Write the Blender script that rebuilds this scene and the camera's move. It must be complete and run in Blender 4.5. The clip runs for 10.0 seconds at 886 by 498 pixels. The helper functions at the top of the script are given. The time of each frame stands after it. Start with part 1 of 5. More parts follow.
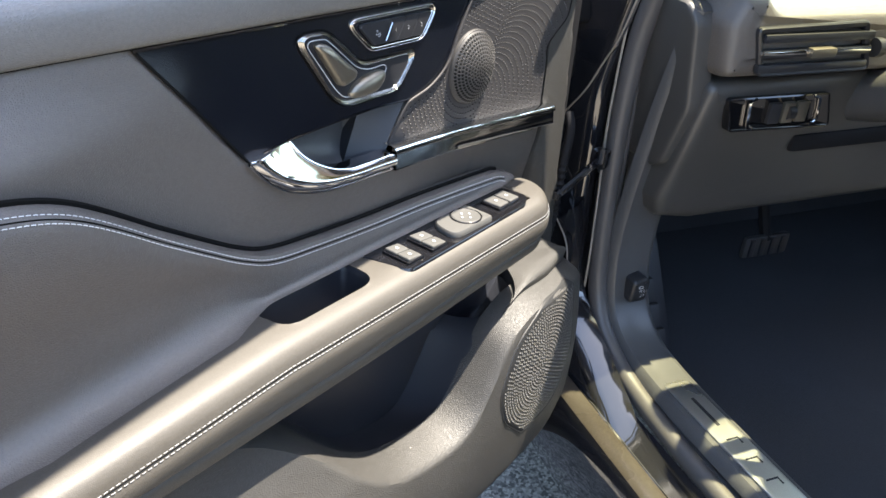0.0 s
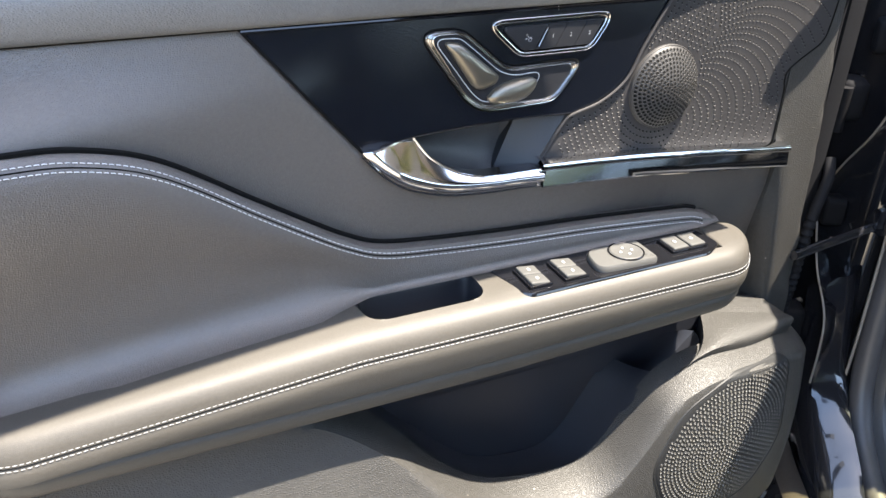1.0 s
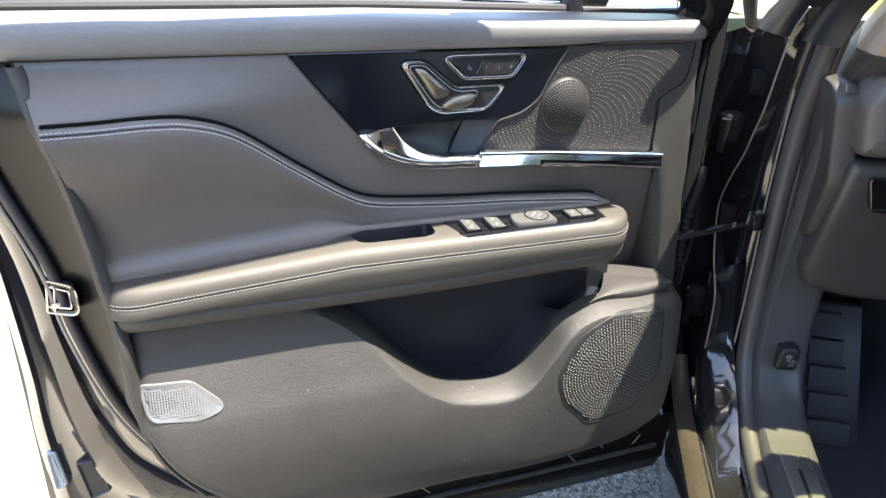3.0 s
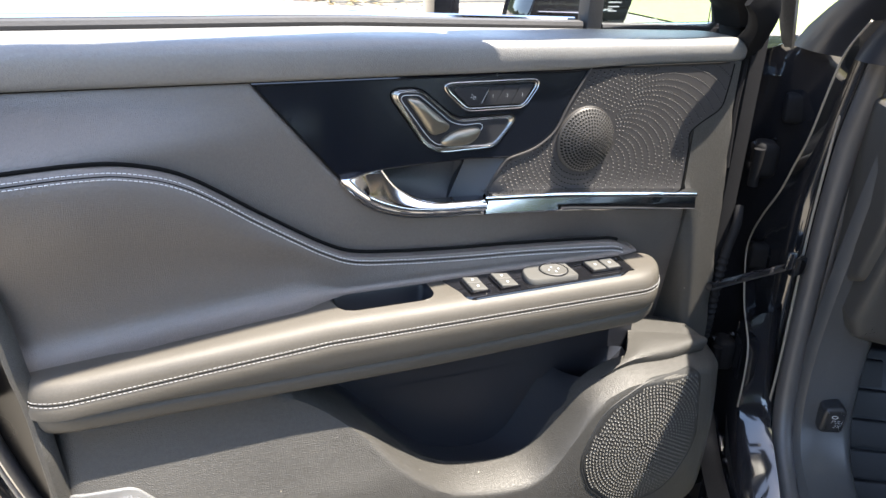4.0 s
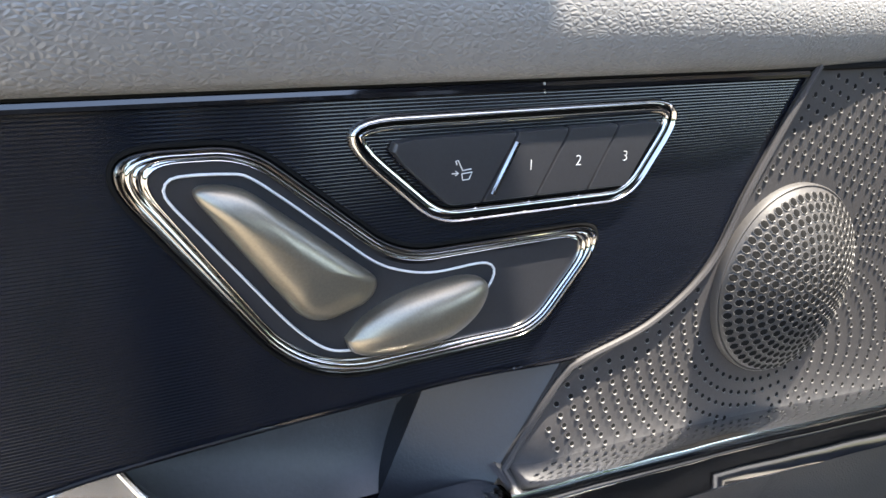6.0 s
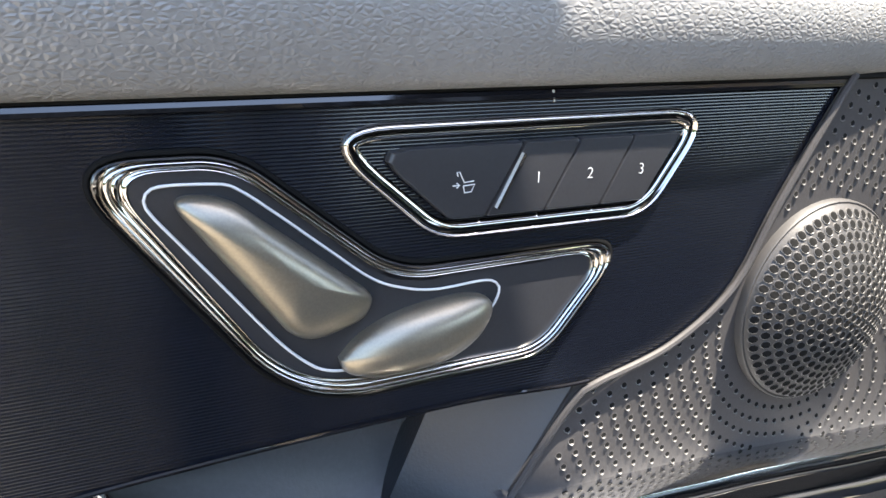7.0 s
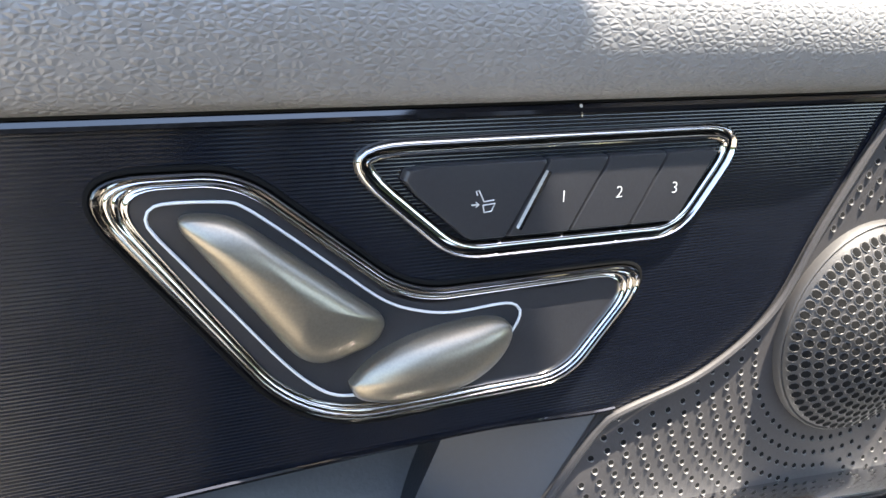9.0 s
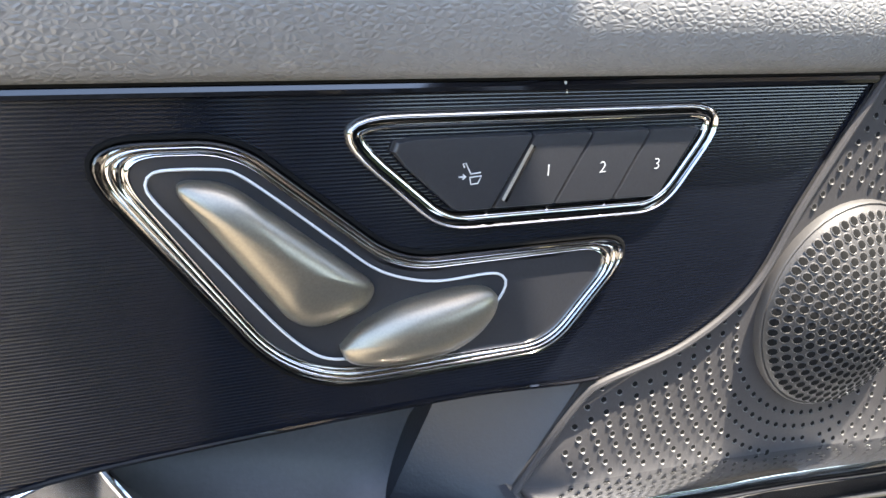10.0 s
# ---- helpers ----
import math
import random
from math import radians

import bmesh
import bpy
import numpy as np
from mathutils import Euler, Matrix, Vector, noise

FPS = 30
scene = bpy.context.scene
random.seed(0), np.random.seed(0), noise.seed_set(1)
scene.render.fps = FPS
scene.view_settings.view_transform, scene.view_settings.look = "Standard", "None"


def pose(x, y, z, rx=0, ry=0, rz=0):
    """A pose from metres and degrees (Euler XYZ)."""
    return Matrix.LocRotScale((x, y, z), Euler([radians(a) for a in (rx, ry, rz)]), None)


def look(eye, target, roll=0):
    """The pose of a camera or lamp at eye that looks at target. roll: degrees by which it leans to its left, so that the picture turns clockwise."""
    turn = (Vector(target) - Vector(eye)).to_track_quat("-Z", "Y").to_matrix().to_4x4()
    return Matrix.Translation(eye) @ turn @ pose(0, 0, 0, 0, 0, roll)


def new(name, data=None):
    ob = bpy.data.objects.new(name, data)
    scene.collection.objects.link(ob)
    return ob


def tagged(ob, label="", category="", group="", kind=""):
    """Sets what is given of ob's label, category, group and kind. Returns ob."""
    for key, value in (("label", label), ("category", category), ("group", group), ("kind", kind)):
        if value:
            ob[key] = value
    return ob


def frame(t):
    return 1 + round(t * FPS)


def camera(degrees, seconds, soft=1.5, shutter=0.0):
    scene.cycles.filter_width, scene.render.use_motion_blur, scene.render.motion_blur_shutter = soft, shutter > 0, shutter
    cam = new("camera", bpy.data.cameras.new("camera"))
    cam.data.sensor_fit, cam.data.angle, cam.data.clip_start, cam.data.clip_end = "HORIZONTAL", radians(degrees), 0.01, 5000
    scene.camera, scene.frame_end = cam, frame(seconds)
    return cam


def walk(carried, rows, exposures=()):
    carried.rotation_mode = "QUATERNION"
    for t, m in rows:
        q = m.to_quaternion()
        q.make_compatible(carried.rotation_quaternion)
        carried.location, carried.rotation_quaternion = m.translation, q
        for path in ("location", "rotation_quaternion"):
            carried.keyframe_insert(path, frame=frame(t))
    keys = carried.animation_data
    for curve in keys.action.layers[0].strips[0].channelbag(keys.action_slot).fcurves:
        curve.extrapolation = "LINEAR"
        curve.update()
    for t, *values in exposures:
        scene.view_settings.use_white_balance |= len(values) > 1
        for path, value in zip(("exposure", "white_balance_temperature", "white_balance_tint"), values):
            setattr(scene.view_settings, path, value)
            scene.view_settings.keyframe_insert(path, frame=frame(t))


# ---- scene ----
cam = camera(60.8, 10.0)
PATH = [
    (0, (-0.356, -0.452, 1.202), (1.033, 0.597, 0.217), 4.0),
    (0.5, (-0.156, -0.434, 1.158), (0.662, 1.096, 0.164), 0.2),
    (1, (-0.18, -0.543, 1.181), (0.513, 1.071, 0.224), 0.5),
    (1.5, (-0.277, -0.782, 1.218), (0.403, 0.868, 0.314), 1.3),
    (2, (-0.252, -0.878, 1.245), (0.413, 0.794, 0.373), 1.9),
    (3.5, (-0.236, -0.89, 1.233), (0.423, 0.798, 0.387), 2.7),
    (4, (-0.199, -0.721, 1.213), (0.5, 0.969, 0.403), 2.2),
    (4.5, (-0.112, -0.502, 1.174), (0.651, 1.182, 0.412), 1.9),
    (5, (-0.038, -0.296, 1.122), (0.777, 1.384, 0.405), 1.4),
    (5.5, (0.006, -0.198, 1.094), (0.879, 1.466, 0.409), 1.5),
    (7, (0.042, -0.177, 1.087), (0.817, 1.55, 0.441), 1.3),
    (7.5, (0.046, -0.177, 1.087), (0.784, 1.564, 0.435), 1.2),
    (8, (0.046, -0.173, 1.088), (0.765, 1.577, 0.439), 1.3),
    (8.5, (0.049, -0.169, 1.087), (0.749, 1.585, 0.43), 1.4),
    (9, (0.051, -0.168, 1.09), (0.736, 1.592, 0.432), 1.5),
    (9.5, (0.051, -0.17, 1.09), (0.732, 1.586, 0.416), 1.8),
    (10, (0.052, -0.178, 1.088), (0.723, 1.577, 0.403), 2.0),
]
walk(cam, [(t, look(eye, target, roll)) for t, eye, target, roll in PATH], [(0.0, 2.85, 6900, 10), (0.5, 2.95, 6900, 10), (1.5, 2.9, 6900, 10), (2.2, 2.78, 6900, 10), (4.5, 2.78, 6900, 10), (6.5, 3.26, 6900, 10), (8.5, 3.3, 6900, 10), (10.0, 3.4, 6900, 10)])

# ---- light ----
world = bpy.data.worlds.new("sky")
scene.world = world
world.use_nodes = True
wn = world.node_tree.nodes
sky = wn.new("ShaderNodeTexSky")
sky.sky_type, sky.sun_disc = "NISHITA", False
TO_SUN = Vector((0.25, -0.2, 1.0)).normalized()
sky.sun_elevation = math.asin(TO_SUN.z)
sky.sun_rotation = math.atan2(TO_SUN.x, TO_SUN.y)
wn["Background"].inputs[1].default_value = 0.15
world.node_tree.links.new(sky.outputs[0], wn["Background"].inputs[0])
sun = new("sun", bpy.data.lights.new("sun", "SUN"))
sun.data.energy, sun.data.angle, sun.data.color = 4.6, radians(0.6), (1.0, 0.945, 0.86)
sun.matrix_world = look((0, 0, 6), Vector((0, 0, 6)) - TO_SUN)


# ---- materials ----
def mat(name, color, rough=0.5, metal=0.0, spec=0.5, grain=0.0, scale=400.0, kind="noise", vary=0.15, big=6.0, coat=0.0, dust=0.0, rvar=0.08, stretch=0.9):
    """A surface with grain relief, two scales of tone, and uneven gloss."""
    m = bpy.data.materials.new(name)
    m.use_nodes = True
    nt, n, l = m.node_tree, m.node_tree.nodes, m.node_tree.links
    b = n["Principled BSDF"]
    b.inputs["Metallic"].default_value = metal
    b.inputs["Specular IOR Level"].default_value = spec
    b.inputs["Coat Weight"].default_value = coat
    b.inputs["Coat Roughness"].default_value = 0.03
    tc = n.new("ShaderNodeTexCoord")
    broad = n.new("ShaderNodeTexNoise")
    broad.inputs["Scale"].default_value, broad.inputs["Detail"].default_value = big, 6
    l.new(tc.outputs["Object"], broad.inputs["Vector"])
    fine = n.new("ShaderNodeTexNoise")
    fine.inputs["Scale"].default_value, fine.inputs["Detail"].default_value = scale * 0.6, 3
    l.new(tc.outputs["Object"], fine.inputs["Vector"])
    add = n.new("ShaderNodeMath")
    add.operation = "ADD"
    l.new(broad.outputs["Fac"], add.inputs[0]), l.new(fine.outputs["Fac"], add.inputs[1])
    tone = n.new("ShaderNodeMapRange")
    tone.inputs["From Min"].default_value, tone.inputs["From Max"].default_value = 0.6, 1.4
    tone.inputs["To Min"].default_value, tone.inputs["To Max"].default_value = 1 - vary, 1 + vary
    l.new(add.outputs[0], tone.inputs["Value"])
    mix = n.new("ShaderNodeVectorMath")
    mix.operation = "SCALE"
    mix.inputs[0].default_value = color
    l.new(tone.outputs[0], mix.inputs["Scale"])
    tint = mix.outputs[0]
    if dust:
        speck = n.new("ShaderNodeTexVoronoi")
        speck.inputs["Scale"].default_value = 110
        l.new(tc.outputs["Object"], speck.inputs["Vector"])
        split = n.new("ShaderNodeSeparateColor")
        l.new(speck.outputs["Color"], split.inputs[0])
        size = n.new("ShaderNodeMapRange")
        size.inputs["From Min"].default_value, size.inputs["From Max"].default_value = 1 - dust, 1.0
        size.inputs["To Min"].default_value, size.inputs["To Max"].default_value = 0.0, 0.1
        l.new(split.outputs[0], size.inputs["Value"])
        less = n.new("ShaderNodeMath")
        less.operation = "LESS_THAN"
        l.new(speck.outputs["Distance"], less.inputs[0]), l.new(size.outputs[0], less.inputs[1])
        over = n.new("ShaderNodeMix")
        over.data_type = "RGBA"
        over.inputs[7].default_value = (0.3, 0.28, 0.24, 1)
        l.new(less.outputs[0], over.inputs[0]), l.new(tint, over.inputs[6])
        tint = over.outputs[2]
    l.new(tint, b.inputs["Base Color"])
    rr = n.new("ShaderNodeMapRange")
    rr.inputs["From Min"].default_value, rr.inputs["From Max"].default_value = 0.3, 0.7
    rr.inputs["To Min"].default_value, rr.inputs["To Max"].default_value = max(0.01, rough - rvar), rough + rvar
    l.new(broad.outputs["Fac"], rr.inputs["Value"]), l.new(rr.outputs[0], b.inputs["Roughness"])
    if grain:
        bump = n.new("ShaderNodeBump")
        bump.inputs["Distance"].default_value, bump.inputs["Strength"].default_value = grain, 1.0
        if kind == "leather":
            warp = n.new("ShaderNodeTexNoise")
            warp.inputs["Scale"].default_value, warp.inputs["Detail"].default_value = scale * 0.45, 1
            l.new(tc.outputs["Object"], warp.inputs["Vector"])
            off = n.new("ShaderNodeVectorMath")
            off.operation = "MULTIPLY_ADD"
            off.inputs[1].default_value = (0.3 / scale,) * 3
            l.new(warp.outputs["Color"], off.inputs[0]), l.new(tc.outputs["Object"], off.inputs[2])
            cell = n.new("ShaderNodeTexVoronoi")
            cell.feature = "DISTANCE_TO_EDGE"
            cell.inputs["Scale"].default_value = scale
            wide = n.new("ShaderNodeVectorMath")
            wide.operation = "MULTIPLY"
            wide.inputs[1].default_value = (stretch, 1.1, 1.15)
            l.new(off.outputs[0], wide.inputs[0]), l.new(wide.outputs[0], cell.inputs["Vector"])
            soft = n.new("ShaderNodeMapRange")
            soft.interpolation_type = "SMOOTHSTEP"
            soft.inputs["From Max"].default_value = 0.4
            l.new(cell.outputs["Distance"], soft.inputs["Value"]), l.new(soft.outputs[0], bump.inputs["Height"])
        elif kind == "ribs":
            wave = n.new("ShaderNodeTexWave")
            wave.bands_direction = "Z"
            wave.inputs["Scale"].default_value = scale
            l.new(tc.outputs["Object"], wave.inputs["Vector"]), l.new(wave.outputs["Fac"], bump.inputs["Height"])
        else:
            rough_n = n.new("ShaderNodeTexNoise")
            rough_n.inputs["Scale"].default_value, rough_n.inputs["Detail"].default_value = scale, 4
            l.new(tc.outputs["Object"], rough_n.inputs["Vector"]), l.new(rough_n.outputs["Fac"], bump.inputs["Height"])
        l.new(bump.outputs[0], b.inputs["Normal"])
        if coat:
            b.inputs["Coat Normal"].default_value = (0, 0, 0)
    return m


LEATHER = mat("dark_leather", (0.08, 0.07, 0.063), 0.37, spec=0.72, grain=0.0002, scale=640, kind="leather")
BELT = mat("belt_leather", (0.13, 0.127, 0.123), 0.4, spec=0.6, grain=0.00015, scale=620, kind="leather", stretch=0.7)
ARM = mat("armrest_leather", (0.05, 0.045, 0.038), 0.52, spec=0.35, grain=0.00007, scale=900, kind="leather")
HARD = mat("grained_plastic", (0.03, 0.0285, 0.026), 0.53, spec=0.42, grain=0.00026, scale=480, kind="leather", vary=0.25, dust=0.06)
# dark enough to hold the shade inside pockets and recesses in its colour
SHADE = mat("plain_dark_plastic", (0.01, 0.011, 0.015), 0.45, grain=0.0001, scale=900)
RIBBED = mat("ribbed_gloss_black", (0.0035, 0.0045, 0.0075), 0.13, dust=0.14, spec=0.5, grain=0.00006, scale=330, kind="ribs", rvar=0.05)
PIANO = mat("piano_black", (0.005, 0.005, 0.006), 0.05, spec=0.6, rvar=0.02, dust=0.5)
SATIN = mat("satin_black", (0.017, 0.0175, 0.02), 0.36, spec=0.4, grain=0.00003, scale=1500)
KNOB = mat("satin_metallic", (0.21, 0.188, 0.15), 0.34, metal=0.8, grain=0.00002, scale=2500)
SILVER = mat("silver_plastic", (0.055, 0.054, 0.051), 0.55, spec=0.2, grain=0.00002, scale=2500)
CHROME = mat("chrome", (0.62, 0.62, 0.63), 0.09, metal=1.0, vary=0.02, rvar=0.03)
FRAME = mat("dark_chrome", (0.44, 0.425, 0.405), 0.07, metal=1.0, vary=0.03, rvar=0.03)
# black paint with the reflection of tan ground put into its colour
TAN_PAINT = mat("tan_reflection_paint", (0.036, 0.03, 0.025), 0.3, spec=0.5, grain=0.0003, scale=500, vary=0.3)
PERF = mat("perforated_plastic", (0.032, 0.03, 0.03), 0.52, spec=0.2, grain=0.00005, scale=1200)
HOLE = mat("hole_dark", (0.005, 0.005, 0.005), 0.9, spec=0.08)
# pale rims: sun catching the hole edges is put into these two colours
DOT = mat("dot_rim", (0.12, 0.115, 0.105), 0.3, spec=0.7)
LIT_RIM = mat("lit_perforation_rim", (0.05, 0.048, 0.046), 0.4, spec=0.4)
TWEET = mat("tweeter_metal", (0.03, 0.028, 0.027), 0.5, spec=0.3, grain=0.00004, scale=1500)
GRILLE = mat("grille_black", (0.014, 0.014, 0.014), 0.5, spec=0.3)
WHITE_THREAD = mat("white_thread", (0.6, 0.6, 0.6), 0.7, grain=0.0001, scale=3000)
THREAD = mat("thread", (0.26, 0.26, 0.26), 0.7, grain=0.0001, scale=3000)
PRINT = mat("white_print", (0.42, 0.43, 0.44), 0.5, vary=0.05)
PAINT = mat("black_paint", (0.012, 0.012, 0.014), 0.1, spec=0.5, coat=1.0, rvar=0.04)
# darker copy of the black paint: the door recess's shade is in the colour
INNER = mat("shaded_edge_paint", (0.0045, 0.004, 0.004), 0.28, spec=0.3, rvar=0.06)
RUBBER = mat("rubber", (0.022, 0.022, 0.024), 0.55, grain=0.0002, scale=500)
SEAL = mat("opening_seal_rubber", (0.062, 0.058, 0.058), 0.42, grain=0.0001, scale=900)
EDGE = mat("sealer_edge", (0.22, 0.19, 0.16), 0.5, grain=0.0002, scale=600)
DASH = mat("dash_plastic", (0.042, 0.04, 0.038), 0.42, grain=0.0002, scale=800)
TRIM = mat("dark_trim", (0.053, 0.053, 0.055), 0.42, grain=0.0001, scale=900)
MATT = mat("matt_black", (0.01, 0.01, 0.011), 0.6, spec=0.06)
BEIGE = mat("beige_cloth", (0.36, 0.28, 0.21), 0.9, grain=0.0003, scale=900)
STEEL = mat("brushed_steel", (0.5, 0.5, 0.48), 0.3, metal=0.9, grain=0.00003, scale=1500)
CARPET = mat("carpet", (0.028, 0.03, 0.036), 0.95, grain=0.002, scale=900, vary=0.4)
ASPHALT = mat("asphalt", (0.1, 0.092, 0.08), 0.85, grain=0.006, scale=260, vary=0.5, big=3)
an, al = ASPHALT.node_tree.nodes, ASPHALT.node_tree.links
chip, pick, pale, stone = an.new("ShaderNodeTexVoronoi"), an.new("ShaderNodeSeparateColor"), an.new("ShaderNodeMapRange"), an.new("ShaderNodeVectorMath")
chip.inputs["Scale"].default_value = 170
for k, v in (("From Min", 0.2), ("From Max", 0.95), ("To Min", 0.45), ("To Max", 2.6)):
    pale.inputs[k].default_value = v
stone.operation = "SCALE"
al.new(an["Texture Coordinate"].outputs["Object"], chip.inputs["Vector"]), al.new(chip.outputs["Color"], pick.inputs[0]), al.new(pick.outputs[0], pale.inputs["Value"])
al.new(an["Principled BSDF"].inputs["Base Color"].links[0].from_socket, stone.inputs[0]), al.new(pale.outputs[0], stone.inputs["Scale"])
al.new(stone.outputs[0], an["Principled BSDF"].inputs["Base Color"])
ROAD = mat("road_surface", (0.09, 0.085, 0.08), 0.85, grain=0.003, scale=60, vary=0.2, big=0.8)
CONCRETE = mat("concrete", (0.34, 0.31, 0.26), 0.85, grain=0.003, scale=60, vary=0.2, big=0.8)
PAVING = mat("pale_paving", (0.25, 0.222, 0.178), 0.85, grain=0.002, scale=80, vary=0.15, big=0.8)
LEAF = mat("dry_leaf", (0.2, 0.15, 0.07), 0.8, vary=0.4, big=20)
GREY = mat("grey_label", (0.3, 0.33, 0.35), 0.4)
GRASS = mat("verge_grass", (0.14, 0.17, 0.06), 0.9, grain=0.01, scale=40, vary=0.4)

LENS = bpy.data.materials.new("clear_lens")
LENS.use_nodes = True
LENS.node_tree.nodes["Principled BSDF"].inputs["Base Color"].default_value = (0.16, 0.16, 0.16, 1)
LENS.node_tree.nodes["Principled BSDF"].inputs["Roughness"].default_value = 0.15
LENS.node_tree.nodes["Principled BSDF"].inputs["Transmission Weight"].default_value = 0.35
GLASS = bpy.data.materials.new("tinted_glass")
GLASS.use_nodes = True
gb = GLASS.node_tree.nodes["Principled BSDF"]
gb.inputs["Base Color"].default_value = (0.78, 0.9, 0.8, 1)
gb.inputs["Roughness"].default_value, gb.inputs["Transmission Weight"].default_value, gb.inputs["IOR"].default_value = 0.0, 1.0, 1.45


# laminated windscreen: tinted clear glass with a gloss reflection
SCREEN = bpy.data.materials.new("windscreen_glass")
SCREEN.use_nodes = True
sn = SCREEN.node_tree.nodes
sn.remove(sn["Principled BSDF"])
clear, gloss, both = sn.new("ShaderNodeBsdfTransparent"), sn.new("ShaderNodeBsdfGlossy"), sn.new("ShaderNodeMixShader")
both.inputs[0].default_value = 0.05
clear.inputs[0].default_value = (0.9, 0.9, 0.74, 1)
gloss.inputs["Roughness"].default_value = 0.02
for a, b in ((clear.outputs[0], both.inputs[1]), (gloss.outputs[0], both.inputs[2]), (both.outputs[0], sn["Material Output"].inputs[0])):
    SCREEN.node_tree.links.new(a, b)


# ---- mesh helpers ----
def part(name, bm, material, parent=None, label="", smooth=True):
    """One mesh object from bm, under parent."""
    me = bpy.data.meshes.new(name)
    bmesh.ops.recalc_face_normals(bm, faces=bm.faces[:])
    bm.to_mesh(me)
    bm.free()
    for m in material if isinstance(material, (list, tuple)) else (material,):
        me.materials.append(m)
    if smooth:
        me.polygons.foreach_set("use_smooth", [True] * len(me.polygons))
        me.set_sharp_from_angle(angle=radians(42))
    ob = new(name, me)
    if parent:
        ob.parent = parent
    if label:
        ob["label"] = label
    return ob


def thing(name, label, category, at=(0, 0, 0), group="", kind=""):
    ob = new(name)
    ob.location = (0, 0, 0)
    return tagged(ob, label, category, group, kind)


def crv(pts, n):
    """A smooth curve through the points, n samples evenly spaced along it."""
    p = np.array(pts, float)
    p = np.vstack([2 * p[0] - p[1], p, 2 * p[-1] - p[-2]])
    out = []
    for i in range(1, len(p) - 2):
        for s in np.linspace(0, 1, 16, endpoint=False):
            a, b, c, d = p[i - 1 : i + 3]
            out.append(0.5 * (2 * b + (c - a) * s + (2 * a - 5 * b + 4 * c - d) * s * s + (3 * b - a - 3 * c + d) * s**3))
    out.append(p[-2])
    out = np.array(out)
    far = np.r_[0, np.cumsum(np.linalg.norm(np.diff(out, axis=0), axis=1))]
    at = np.linspace(0, far[-1], n)
    return np.stack([np.interp(at, far, out[:, k]) for k in range(out.shape[1])], 1)


CURVES = {}


def segs(pts, m):
    """A smooth curve with m samples from each point to the next."""
    p = np.array(pts, float)
    p = np.vstack([2 * p[0] - p[1], p, 2 * p[-1] - p[-2]])
    out = []
    for i in range(1, len(p) - 2):
        for s in np.linspace(0, 1, m, endpoint=False):
            a, b, c, d = p[i - 1 : i + 3]
            out.append(0.5 * (2 * b + (c - a) * s + (2 * a - 5 * b + 4 * c - d) * s * s + (3 * b - a - 3 * c + d) * s**3))
    return np.array(out + [p[-2]])


def lin(x, pts):
    """z at x along a smooth curve given as (x, z) points with growing x."""
    if id(pts) not in CURVES:
        CURVES[id(pts)] = crv(pts, 300)
    c = CURVES[id(pts)]
    return float(np.interp(x, c[:, 0], c[:, 1]))


def grid(rows, closed=False, bm=None, back=0.0):
    """A sheet through rows of points. back: also a rim turned towards +y by that much along all four edges."""
    bm = bm or bmesh.new()
    rows = np.array(rows, float)
    if back:
        rows = np.concatenate([rows[:1] + (0, back, 0), rows, rows[-1:] + (0, back, 0)])
        rows = np.concatenate([rows[:, :1] + (0, back, 0), rows, rows[:, -1:] + (0, back, 0)], 1)
    vs = [[bm.verts.new(p) for p in row] for row in rows]
    m = len(vs[0])
    for a, b in zip(vs, vs[1:]):
        for j in range(m if closed else m - 1):
            try:
                bm.faces.new((a[j], a[(j + 1) % m], b[(j + 1) % m], b[j]))
            except ValueError:
                pass
    return bm


def columns(xs, low, high, y, n, back=0.0, bm=None):
    """A sheet over the columns xs between the curves low(x) and high(x); y(x, z, s) is its depth."""
    rows = []
    for s in np.linspace(0, 1, n):
        rows.append([(x, y(x, low(x) + (high(x) - low(x)) * s, s), low(x) + (high(x) - low(x)) * s) for x in xs])
    return grid(rows, bm=bm, back=back)


def coons(bottom, top, left, right, bulge=None):
    """A sheet inside four curves, each sampled: bottom and top alike, left and right alike."""
    nu, nv = len(bottom), len(left)
    rows = []
    for j in range(nv):
        v = j / (nv - 1)
        row = []
        for i in range(nu):
            u = i / (nu - 1)
            p = (1 - v) * bottom[i] + v * top[i] + (1 - u) * left[j] + u * right[j]
            p = p - ((1 - u) * (1 - v) * bottom[0] + u * (1 - v) * bottom[-1] + (1 - u) * v * top[0] + u * v * top[-1])
            row.append(p + (np.array(bulge(u, v)) if bulge else 0))
        rows.append(row)
    return grid(rows)


